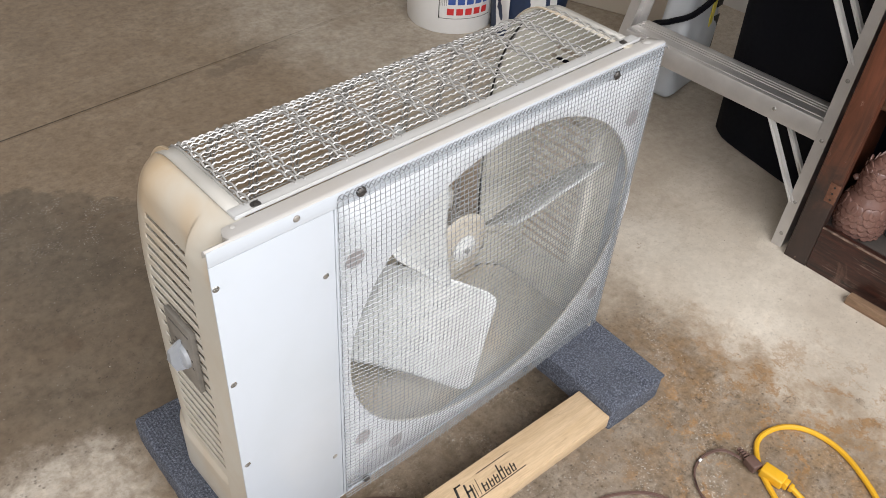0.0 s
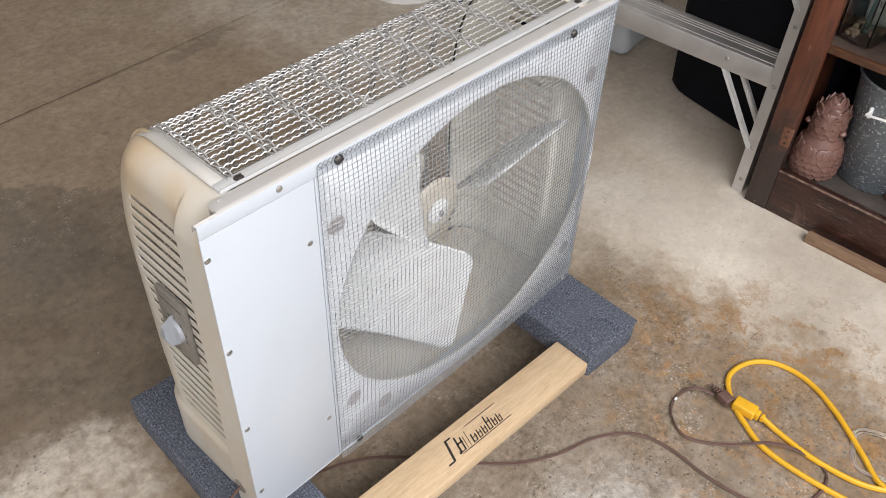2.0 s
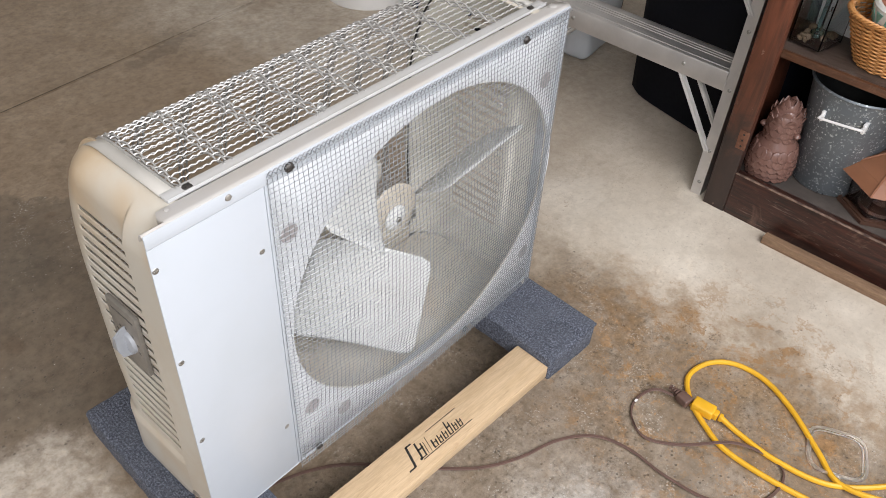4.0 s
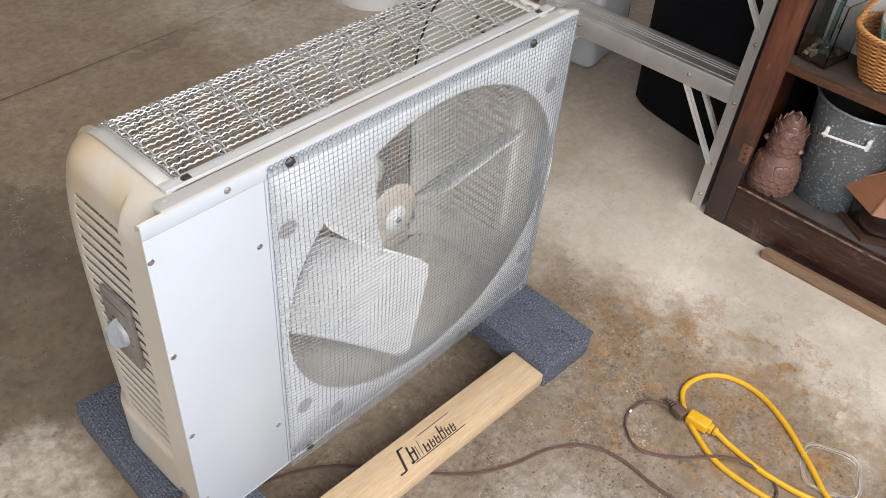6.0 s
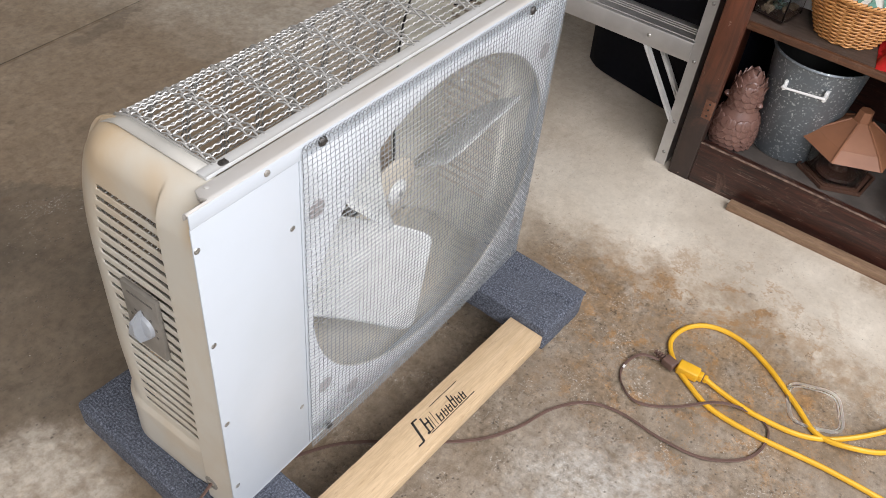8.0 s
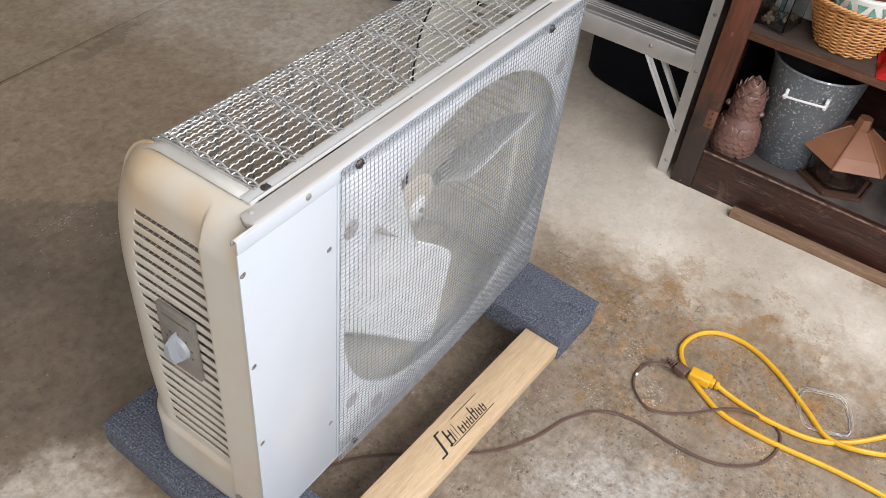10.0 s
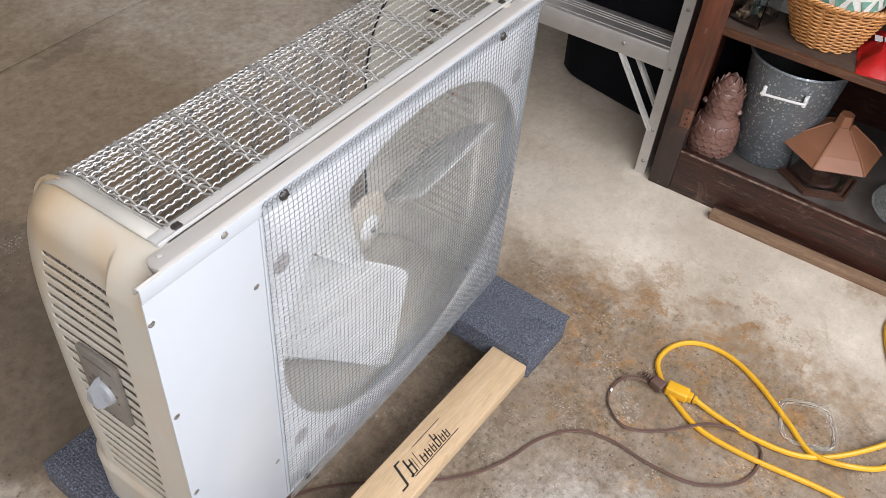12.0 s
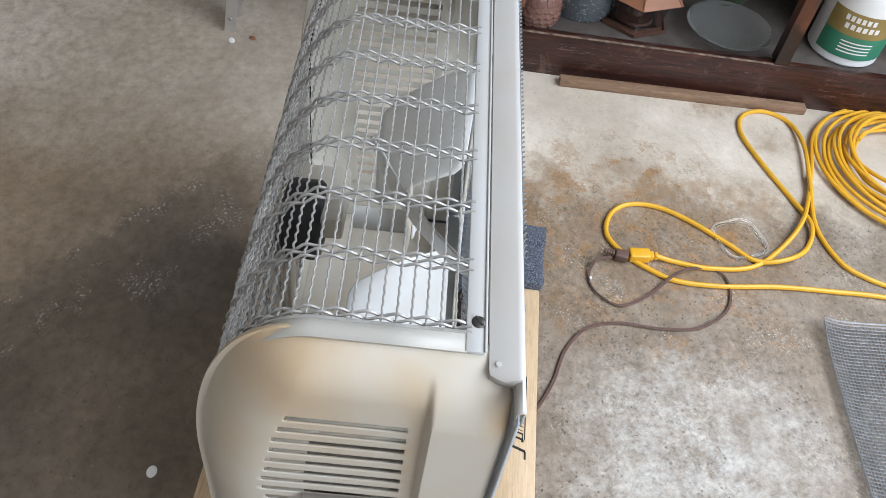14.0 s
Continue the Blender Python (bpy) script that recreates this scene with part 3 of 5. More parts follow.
def cap_back(z):
    """The depth of the cap's back edge at a height."""
    y = 0.243
    if z > 0.44:
        q = min(1, (z - 0.44) / (CT - 0.44))
        y -= 0.089 * (1 - max(0, 1 - q ** 2.12) ** (1 / 2.12))
    elif z < 0.30:
        y -= 0.010 * min(1, (0.30 - z) / 0.12)
    if z < 0.205:
        y += 0.006 * min(1, (0.205 - z) / 0.010)
    return y


SLOTS = [0.5765 - 0.0168 * i for i in range(22)]
slot_reach = lambda z: 0.592 + 0.06 * math.exp(-((z - 0.47) / 0.085) ** 2)


def cap_shell():
    bm = bmesh.new()
    zs = set()
    for c in SLOTS:
        for d in (-0.0048, -0.0040, 0.0040, 0.0048):
            zs.add(round(c + d, 5))
    for i in range(14):
        zs.add(round(CT - 0.045 * (1 - math.cos(i / 13 * math.pi / 2)) ** 1.0, 5))
    for z in (CB, CB + 0.003, CB + 0.008, 0.14, 0.16, 0.18, 0.19, 0.1945, 0.1985, 0.202, 0.2048, 0.2065, 0.212, 0.222):
        zs.add(z)
    zs = sorted(zs)
    fixed = [0.002, 0.005, 0.008, 0.012, 0.020, 0.030, 0.040, 0.048, 0.052, 0.054, 0.0553, 0.0566, 0.0579, 0.0592, 0.0605, 0.062, 0.0645, 0.068]
    rest = [0.0, 0.10, 0.2, 0.3, 0.4, 0.5, 0.575, 0.59, 0.605, 0.62, 0.635, 0.65, 0.68, 0.73, 0.78, 0.83, 0.87, 0.91, 0.94, 0.965, 0.985, 1.0]
    ss = fixed + rest
    rows_c = []
    for z in zs:
        yb = cap_back(z)
        row = []
        for i_s, s in enumerate(ss):
            y = s if i_s < len(fixed) else 0.070 + s * (yb - 0.070)
            dt, db = CT - z, yb - y
            rt, rb = 0.032, 0.060
            a = rt * (1 - math.sqrt(max(0, 1 - ((rt - dt) / rt) ** 2))) if dt < rt else 0
            b = rb * (1 - math.sqrt(max(0, 1 - ((rb - db) / rb) ** 2))) if db < rb else 0
            x = 0.029 + min(0.036, math.sqrt(a * a + b * b))
            # raised pillar along the front, fading into the rounded top
            k = min(1, max(0, (0.060 - y) / 0.006))
            k = k * k * (3 - 2 * k)
            x -= 0.0105 * k * min(1, max(0.0, (dt - 0.006) / 0.035))
            # front edge turns in
            if y < 0.012:
                x += 0.004 * (1 - y / 0.012) ** 2
            if z < 0.205:
                x -= 0.004 * min(1, (0.205 - z) / 0.010) * min(1, max(0, (y - 0.06) / 0.02))
            row.append(bm.verts.new((x, y, z)))
        rows_c.append(row)
    for i in range(len(zs) - 1):
        zm = (zs[i] + zs[i + 1]) / 2
        cut = any(abs(zm - c) < 0.0041 for c in SLOTS)
        for j in range(len(ss) - 1):
            if cut and j >= len(fixed) and rest[j - len(fixed) + 1] < slot_reach(zm):
                continue
            bm.faces.new((rows_c[i][j], rows_c[i][j + 1], rows_c[i + 1][j + 1], rows_c[i + 1][j]))
    # rim that turns inward over the top and the back
    rim = [rows_c[-1][j] for j in range(len(ss))] + [rows_c[i][-1] for i in range(len(zs) - 2, -1, -1)]
    new_rim = [bm.verts.new((0.068, v.co.y, v.co.z - (0.0 if v.co.z < CT - 0.001 else 0.0005))) for v in rim]
    for a, b, c, d in zip(rim, rim[1:], new_rim[1:], new_rim):
        bm.faces.new((a, b, c, d))
    return bm


left_cap = part("end_cap", cap_shell(), CREAM, fan, "cream pressed end cap with louvre slots and warm stains", 35)
mod = left_cap.modifiers.new("thick", 'SOLIDIFY')
mod.thickness, mod.offset, mod.material_offset = 0.002, -1, 1
left_cap.data.materials.append(INNER)
bm = cap_shell()
bm.transform(Matrix.Translation((0.683, 0, 0)) @ Matrix.Diagonal((-1, 1, 1, 1)))
right_cap = part("end_cap", bm, CREAM, fan, "cream pressed end cap with louvre slots and warm stains", 35)
mod = right_cap.modifiers.new("thick", 'SOLIDIFY')
mod.thickness, mod.offset, mod.material_offset = 0.002, 1, 1
right_cap.data.materials.append(INNER)

# switch plate and knob on the left cap
sw = part("switch_plate", box((0.0225, 0.091, 0.362), (0.0285, 0.149, 0.458), 0.0012), PLATE_GREY, fan, "grey metal switch plate with worn markings")
for i in range(7):
    a = radians(200 - i * 36)
    add = box((0.0221, -0.0016, -0.0016), (0.0226, 0.0016, 0.0016))
    add.transform(Matrix.Translation((0, 0.119 + 0.021 * math.cos(a), 0.404 + 0.021 * math.sin(a))))
    part("mark", add, MARK_GREY, sw)
part("mark", box((0.0221, 0.098, 0.445), (0.0226, 0.140, 0.4475)), MARK_GREY, sw)
kb = lathe([(0, 0.006), (0.011, 0.0055), (0.0150, 0.004), (0.0160, 0.002), (0.0165, 0)], 32)
for s in (1,):
    w = bmesh.new()
    pr = [(-0.017, 0.0), (-0.012, 0.014), (0, 0.018), (0.014, 0.016), (0.0225, 0.004), (0.0225, 0.0)]
    la = [w.verts.new((u, -0.0045 * (1 - max(0, u) / 0.026), h)) for u, h in pr]
    lb = [w.verts.new((u, 0.0045 * (1 - max(0, u) / 0.026), h)) for u, h in pr]
    w.faces.new(la)
    w.faces.new(lb[::-1])
    for i in range(len(pr)):
        j = (i + 1) % len(pr)
        w.faces.new((la[j], la[i], lb[i], lb[j]))
    w.transform(pose(0.0225, 0.119, 0.404, 0, -90, 0) @ pose(0, 0, 0, 0, 0, 4) @ Matrix.Diagonal((1.05, 1.25, 1.0, 1)))
kb.transform(pose(0.0225, 0.119, 0.404, 0, -90, 0))
knob = part("knob", kb, KNOB_GREY, sw, "pale grey pointer knob")
part("pointer", w, KNOB_GREY, knob)

# grille that wraps over the top and down the back
GCY, GRY = 0.143, 0.095


def grille_line():
    pts = [(0.0335, 0.6425), (0.09, 0.6425), (GCY, 0.6425)]
    for i in range(1, 19):
        a = radians(90 - i * 5)
        pts.append((GCY + GRY * math.cos(a), 0.44 + 0.2025 * math.sin(a)))
    pts.append((GCY + GRY, 0.30))
    pts.append((GCY + GRY - 0.008, 0.16))
    return pts


GL = grille_line()
GLEN = [0.0]
for (a, b), (c, d) in zip(GL, GL[1:]):
    GLEN.append(GLEN[-1] + math.hypot(c - a, d - b))


def on_grille(s):
    """The place and outward direction (y, z) at a length along the grille's section."""
    s = min(max(s, 0), GLEN[-1] - 1e-6)
    i = max(k for k in range(len(GLEN) - 1) if GLEN[k] <= s)
    f = (s - GLEN[i]) / (GLEN[i + 1] - GLEN[i])
    (a, b), (c, d) = GL[i], GL[i + 1]
    n = Vector((-(d - b), c - a)).normalized()
    if n.x + n.y < 0:
        n = -n
    return a + (c - a) * f, b + (d - b) * f, n


grille = part("grille", tube(bmesh.new(), [(0.074, y, z) for y, z in GL], 0.0018, 6), GRILLE_WIRE, fan, "woven wire grille of wavy silver rods")
PITCH = 0.0105
S0 = 0.0012
CRIMP = 0.0608 / 6.5
STRAND = 0.0054
GROUPS = [0.078] + [0.0745 + 0.0608 * i for i in range(1, 10)]
count = int(GLEN[-1] / PITCH)
for i in range(count):
    y, z, n = on_grille(S0 + i * PITCH)
    lift = 0.0003 if i % 2 else -0.0003
    pts = []
    steps = 400 if i < 24 else 130
    wob = random.uniform(-0.0003, 0.0003)
    for k in range(steps + 1):
        x = 0.0768 + 0.5490 * k / steps
        q = (x - GROUPS[1]) * math.tau / CRIMP
        o = 0.00068 * math.cos(q) + lift
        w = 0.00030 * math.cos(q + 0.6) + wob
        pts.append((x, y + n.x * o + n.y * w, z + n.y * o - n.x * w))
    part("rod", tube(bmesh.new(), pts, 0.00094, 5), GRILLE_WIRE, grille)
for gx in GROUPS:
    for i_dx, dx in enumerate((-STRAND, 0.0, STRAND) if 0.09 < gx < 0.60 else (0.0, STRAND * 0.8)):
        pts = []
        n_s = 260
        for k in range(n_s + 1):
            s = GLEN[-1] * k / n_s
            y, z, n = on_grille(s)
            q = (s - S0) * math.pi / PITCH + i_dx * math.pi
            o = 0.0003 + 0.0015 * math.cos(q)
            pts.append((gx + dx + 0.0002 * math.cos(q), y + n.x * o, z + n.y * o))
        part("cross_rod", tube(bmesh.new(), pts, 0.00128, 5), GRILLE_WIRE, grille)

# flat rim round the grille
bm = bmesh.new()
def rim_strip(bm, x0, x1, lift, line):
    prev = None
    for y, z in line:
        d = Vector((0, 1)) if y <= GCY else Vector(((y - GCY) / GRY ** 2, (z - 0.44) / 0.041)).normalized() if z > 0.44 else Vector((1, 0))
        # the strip narrows as it goes down the back
        slim = min(1, max(0, (0.64 - z) / 0.08)) * 0.008 if x0 < 0.06 else 0.0
        cur = [bm.verts.new((x, y + d.x * lift, z + d.y * lift)) for x in (x0 + slim, x1)]
        if prev:
            bm.faces.new((prev[0], prev[1], cur[1], cur[0]))
        prev = cur
rim_strip(bm, 0.0575, 0.0755, 0.0006, GL[:14])
rim = part("grille_rim", bm, RIM_PAINT, fan, "off-white flat metal rim around the grille", 15)
bm = bmesh.new()
rim_strip(bm, 0.6265, 0.6405, 0.0006, GL)
rim_b = part("grille_rim", bm, RIM_PAINT, fan, "off-white flat metal rim around the grille", 15)
mod = rim_b.modifiers.new("thick", 'SOLIDIFY')
mod.thickness, mod.offset = 0.0016, -1
bm = box((0.0575, 0.0230, 0.6400), (0.6500, 0.0375, 0.6440), 0.0014)
add_box(bm, (0.0575, 0.0224, 0.6440), (0.6500, 0.0242, 0.6453), 0.0006)
part("front_bar", bm, BAR_GREY, rim, "blue-grey painted bar", 30)
bm = bmesh.new()
rim_strip(bm, 0.0655, 0.0755, 0.0, GL[13:])
part("rim_back", bm, CREAM, rim, "cream stained back rim", 15)
mod = rim.modifiers.new("thick", 'SOLIDIFY')
mod.thickness, mod.offset = 0.0016, -1
for x, y in ((0.083, 0.0285), (0.622, 0.0285)):
    bm = lathe([(0, 0.0020), (0.0034, 0.0017), (0.0050, 0.0006), (0.0054, 0)], 18)
    add_box(bm, (-0.0045, -0.0007, 0.0014), (0.0045, 0.0007, 0.0023))
    bm.transform(pose(x, y, 0.6441, 0, 0, 35))
    part("screw", bm, SCREW_DARK, rim, "dark slotted screw")

# black tube added to draw the dark gap between grille end and cap
bm = tube(bmesh.new(), [(0.6085, y - 0.006, z - 0.003) for y, z in GL[8:]], 0.0016, 6)
part("seam_line", bm, MOTOR_BLACK, rim_b, "thin black line drawing the dark seam at the end of the grille")

# hardware cloth over the opening, bowed outwards
CELL = 0.00635
MX0, MX1, MZ0, MZ1 = PX - 0.001, FX1 + 0.001, FZ0 - 0.001, 0.6405


def cloth_y(x, z):
    u, w = (x - MX0) / (MX1 - MX0), (z - MZ0) / (MZ1 - MZ0)
    u, w = min(max(u, 0), 1), min(max(w, 0), 1)
    side = math.sin(math.pi * u ** 0.9)
    belly = 0.021 * side ** 0.8 * math.sin(math.pi * (0.03 + 0.97 * w) ** 0.80) if w < 1 else 0.0
    wave = 0.0019 * noise.noise((x * 3, z * 26, 0)) + 0.0012 * noise.noise((x * 11, z * 9, 5))
    return -0.0058 - belly - wave * min(1, 8 * u, 8 * (1 - u), 8 * (1 - w))


bm = bmesh.new()
nx, nz = int((MX1 - MX0) / CELL), int((MZ1 - MZ0) / CELL)
for i in range(nx + 1):
    x = MX0 + i * CELL
    pts = []
    zb = MZ0 - random.uniform(0.0, 0.004) - 0.003 * math.sin(math.pi * i / nx)
    for k in range(nz + 1):
        z = MZ0 + k * CELL
        jx = 0.0003 * noise.noise((x * 30, z * 30, 4))
        pts.append((x + jx, cloth_y(x, z) + (0.00045 if (i + k) % 2 else -0.00045), z if k else zb))
    tube(bm, pts, 0.00050, 4, cap=False)
for k in range(nz + 1):
    z = MZ0 + k * CELL
    pts = []
    for i in range(nx + 1):
        x = MX0 + i * CELL
        jz = 0.0003 * noise.noise((x * 30, z * 30, 9))
        pts.append((x, cloth_y(x, z) + (-0.00045 if (i + k) % 2 else 0.00045), z + jz))
    tube(bm, pts, 0.00050, 4, cap=False)
cloth = tagged(part("hardware_cloth", bm, GALV, fan, "galvanised square hardware cloth", 60), kind="stuff")
# twisted selvedge along the top
bm = bmesh.new()
for ph in (0, math.pi):
    pts = []
    for k in range(420):
        x = MX0 + (MX1 - MX0) * k / 419
        a = x * math.tau / (2 * CELL) + ph
        pts.append((x, -0.0064 + 0.0015 * math.cos(a), 0.6395 + 0.0030 * math.sin(a)))
    tube(bm, pts, 0.00060, 5)
part("selvedge", bm, GALV, cloth)
for x, z in ((0.178, 0.635), (0.5705, 0.630), (0.495, 0.144), (0.182, 0.152)):
    part("screw", dome((x, -0.0062, z), 0.0058, 0.0030), SCREW_DARK, cloth)

# knock-out discs in the plate
for x, z in ((0.174, 0.547), (0.637, 0.542), (0.644, 0.214), (0.182, 0.238), (0.2375, 0.182)):
    part("knockout", lathe([(0, 0.0006), (0.0115, 0.0006), (0.0122, 0)], 24, pose(x, -0.0002, z, 90, 0, 0)), DISC_GREY, fan)

# fan wheel: hub, spider plate and three broad pitched blades
WY, WZ = 0.075, 0.376
hub_m = pose(HUBX, WY, WZ, 90, 0, 0)
wheel = part("fan_wheel", lathe([(0.0045, 0.003), (0.0085, 0.003), (0.0095, 0.002), (0.011, 0.001), (0.017, 0.000), (0.020, -0.002), (0.020, -0.004), (0.014, -0.006), (0.014, -0.075), (0, -0.075)], 32, hub_m), BLADE, fan, "fan hub")
part("shaft", lathe([(0, 0.006), (0.003, 0.006), (0.0042, 0.005), (0.0042, 0)], 14, hub_m), STEEL, wheel)


def blade_mesh(angle, pitch, front, back):
    """A broad flat blade: straight root, wider tip, rounded corners, slightly cambered."""
    bm = bmesh.new()
    rows_b = []
    for i in range(33):
        f = i / 32
        r = 0.052 + 0.170 * f
        lo, hi = -(front + 0.017 * f), back + 0.012 * f
        for edge, reach, cut in ((f, 0.10, 0.016), (1 - f, 0.12, 0.020)):
            if edge < reach:
                q = 1 - edge / reach
                turn = cut * (1 - math.sqrt(max(0, 1 - q * q)))
                lo, hi = lo + turn, hi - turn
        row = []
        for k in range(13):
            u = k / 12
            c = lo + (hi - lo) * u
            camber = 0.007 * (1 - (2 * u - 1) ** 2)
            row.append(bm.verts.new((r, c * math.sin(pitch) + camber * math.cos(pitch), -c * math.cos(pitch) + camber * math.sin(pitch))))
        rows_b.append(row)
    for a, b in zip(rows_b, rows_b[1:]):
        for k in range(12):
            bm.faces.new((a[k], a[k + 1], b[k + 1], b[k]))
    bm.transform(pose(HUBX, WY, WZ) @ Matrix.Rotation(-angle, 4, 'Y'))
    return bm


part("spider", lathe([(0.012, -0.004), (0.036, -0.007), (0.048, -0.009), (0.050, -0.011), (0.050, -0.0125), (0.036, -0.009), (0.012, -0.008)], 32, hub_m), CREAM, wheel, "pressed pale plate that carries the blades")
# one blade is bent a little steeper than the others
for ang, pitch, front, back in ((248.0, 43, 0.070, 0.102), (127.5, 43, 0.076, 0.072), (9.5, 46.3, 0.070, 0.076)):
    b = part("blade", blade_mesh(radians(ang), radians(pitch), front, back), BLADE, wheel, "broad pale painted blade", 60)
    mod = b.modifiers.new("thick", 'SOLIDIFY')
    mod.thickness = 0.0015

# motor and its bracket
motor = part("motor", lathe([(0, 0), (0.03, 0.001), (0.046, 0.006), (0.049, 0.012), (0.049, 0.044), (0.044, 0.050), (0.02, 0.054), (0, 0.054)], 36, pose(HUBX - 0.005, 0.236, HUBZ - 0.012, 90, 0, 0)), MOTOR_BLACK, fan, "black fan motor")
part("bracket", box((HUBX - 0.03, 0.224, HUBZ - 0.235), (HUBX + 0.005, 0.228, HUBZ - 0.03), 0.001), CREAM, motor)
part("motor_mount", box((0.385, 0.160, 0.368), (0.476, 0.224, 0.402), 0.004), CREAM, motor, "cream painted motor mount")
# inner switch box
part("switch_box", box((0.040, 0.06, 0.33), (0.082, 0.150, 0.462), 0.003), PLATE_GREY, fan, "grey metal inner control box")
# cord grommet low on the pillar
part("grommet", lathe([(0.006, 0.004), (0.011, 0.003), (0.012, 0), (0.006, 0)], 20, pose(0.021, 0.045, 0.160, 0, -90, 0)), PLATE_GREY, fan)
# base tray under the caps
bm = box((0.0278, 0.012, 0.124), (0.6552, 0.170, 0.128), 0.001)
add_box(bm, (0.062, 0.170, 0.124), (0.621, 0.2255, 0.128), 0.0005)
for y0, y1, reach in ((0.170, 0.195, 0.3120), (0.195, 0.206, 0.308), (0.206, 0.217, 0.301), (0.217, 0.2255, 0.290)):
    add_box(bm, (0.3415 - reach, y0, 0.124), (0.062, y1, 0.128), 0.0005)
    add_box(bm, (0.621, y0, 0.124), (0.3415 + reach, y1, 0.128), 0.0005)
part("base_tray", bm, CREAM, fan)
part("back_panel", box((0.074, 0.2255, 0.128), (0.610, 0.2270, 0.185), 0.0005), CREAM, fan, "cream lower back panel")

# ---- dolly with carpeted ends ----
DM = pose(0.335, 0.09, 0, 0, 0, -2.6)
dolly = thing("furniture_dolly", DM, "wooden furniture dolly with blue-grey carpeted end boards", "dolly")


def pad_mesh(u0, u1, back):
    bm = bmesh.new()
    z0, z1 = 0.070, 0.121
    add_box(bm, (u0, -0.219, z0), (u1, back, z1), 0.006, 3)
    bmesh.ops.subdivide_edges(bm, edges=[e for e in bm.edges if e.calc_length() > 0.1], cuts=40, use_grid_fill=True)
    for v in bm.verts:
        v.co += Vector([0.0012 * noise.noise(v.co * 60 + Vector((k * 7, 0, 0))) for k in range(3)])
    bm.transform(DM)
    return bm


for u0, u1, seam, back in ((0.231, 0.350, 0.314, 0.216), (-0.345, -0.230, -0.26, 0.200)):
    pd = part("carpeted_board", pad_mesh(u0, u1, back), CARPET, dolly, "board wrapped in blue-grey carpet")
    bm = bmesh.new()
    # folded edge of the carpet lies over the first layer
    add_box(bm, (seam - 0.002, -0.2205, 0.1180), (max(u0, u1) + 0.0015 if seam > 0 else seam + 0.030, back - 0.004, 0.1236), 0.0022, 2)
    bm.transform(DM)
    part("carpet_fold", bm, CARPET, pd, "lapped edge of the carpet")
for v0, v1 in ((-0.215, -0.150), (0.150, 0.215)):
    rl = part("rail", box((-0.2295, v0, 0.080), (0.2305, v1, 0.105), 0.002, 2, DM), PINE, dolly, "varnished hardwood rail")
    if v0 < 0:
        front_rail = rl
# black maker's mark on the rail, as plain strokes
def stroke(u0, u1, v0, v1, skew=0.0):
    bm = box((u0 - 0.016, v0 - 0.007, 0.1051), (u1 - 0.016, v1 - 0.007, 0.1054))
    for v in bm.verts:
        v.co.x += (v.co.y - (-0.184)) * skew
    bm.transform(DM)
    part("printed_mark", bm, INK, front_rail)


stroke(-0.020, 0.082, -0.1925, -0.1912)
stroke(0.014, 0.078, -0.1598, -0.1588)
stroke(-0.034, -0.030, -0.193, -0.158, 0.35)
stroke(-0.034, -0.022, -0.1605, -0.158, 0.35)
stroke(-0.044, -0.032, -0.194, -0.1915, 0.35)
stroke(-0.024, -0.020, -0.1905, -0.187)
for i, (w, h) in enumerate(((0.012, 0.024), (0.004, 0.018), (0.004, 0.022), (0.010, 0.013), (0.008, 0.013), (0.008, 0.013), (0.009, 0.022), (0.008, 0.013), (0.008, 0.013))):
    u = -0.018 + sum(a + 0.0022 for a in (0.012, 0.004, 0.004, 0.010, 0.008, 0.008, 0.009, 0.008, 0.008)[:i])
    stroke(u, u + w * 0.26, -0.1895, -0.1895 + h * 1.12, 0.3)
    if w > 0.005:
        stroke(u + w * 0.72, u + w * 0.94, -0.1895, -0.1895 + h * 0.9, 0.3)
        stroke(u, u + w * 0.9, -0.1895, -0.1895 + 0.0016, 0.3)
        stroke(u, u + w, -0.1885 + h * 0.5, -0.1885 + h * 0.62, 0.3)
for u in (-0.275, 0.270):
    for v in (-0.150, 0.165):
        cw = lathe([(0.008, -0.012), (0.029, -0.012), (0.031, -0.009), (0.031, 0.009), (0.029, 0.012), (0.008, 0.012)], 28, DM @ pose(u + 0.006, v, 0.031, 90, 0, 20))
        cs = part("caster", cw, RUBBER, dolly, "dark rubber caster wheel")
        bm = box((u - 0.02, v - 0.02, 0.064), (u + 0.02, v + 0.02, 0.0700), 0.001)
        for s in (-0.017, 0.017):
            add_box(bm, (u - 0.008, v + s - 0.0012, 0.03), (u + 0.024, v + s + 0.0012, 0.065))
        bm.transform(DM)
        part("fork", bm, STEEL, cs)
# ---- cords on the floor ----
def cord_line(pts, z=0.0045):
    return curve_through([(x, y, z + (q[0] if q else 0)) for x, y, *q in pts], 8)


brown = thing("brown_cord", pose(0.60, -0.30, 0), "thin brown two-core power cord lying on the concrete", "cord")
bpts = [(0.727, -0.292, 0.006), (0.714, -0.262, 0.008), (0.679, -0.248), (0.643, -0.262), (0.622, -0.301), (0.652, -0.354), (0.707, -0.414, 0.008), (0.730, -0.469), (0.716, -0.502), (0.670, -0.506), (0.628, -0.486), (0.590, -0.432), (0.581, -0.360), (0.584, -0.294), (0.566, -0.238), (0.516, -0.198), (0.452, -0.175), (0.398, -0.145), (0.35, -0.099), (0.265, 0.003), (0.211, 0.047), (0.145, 0.075), (0.06, 0.09), (-0.02, 0.085), (-0.045, 0.07, 0.09), (-0.02, 0.05, 0.125), (0.02, 0.045, 0.155)]
line = cord_line(bpts, 0.0036)
bm = tube(bmesh.new(), [p + Vector((0, 0, 0.0)) for p in line], 0.0017, 6)
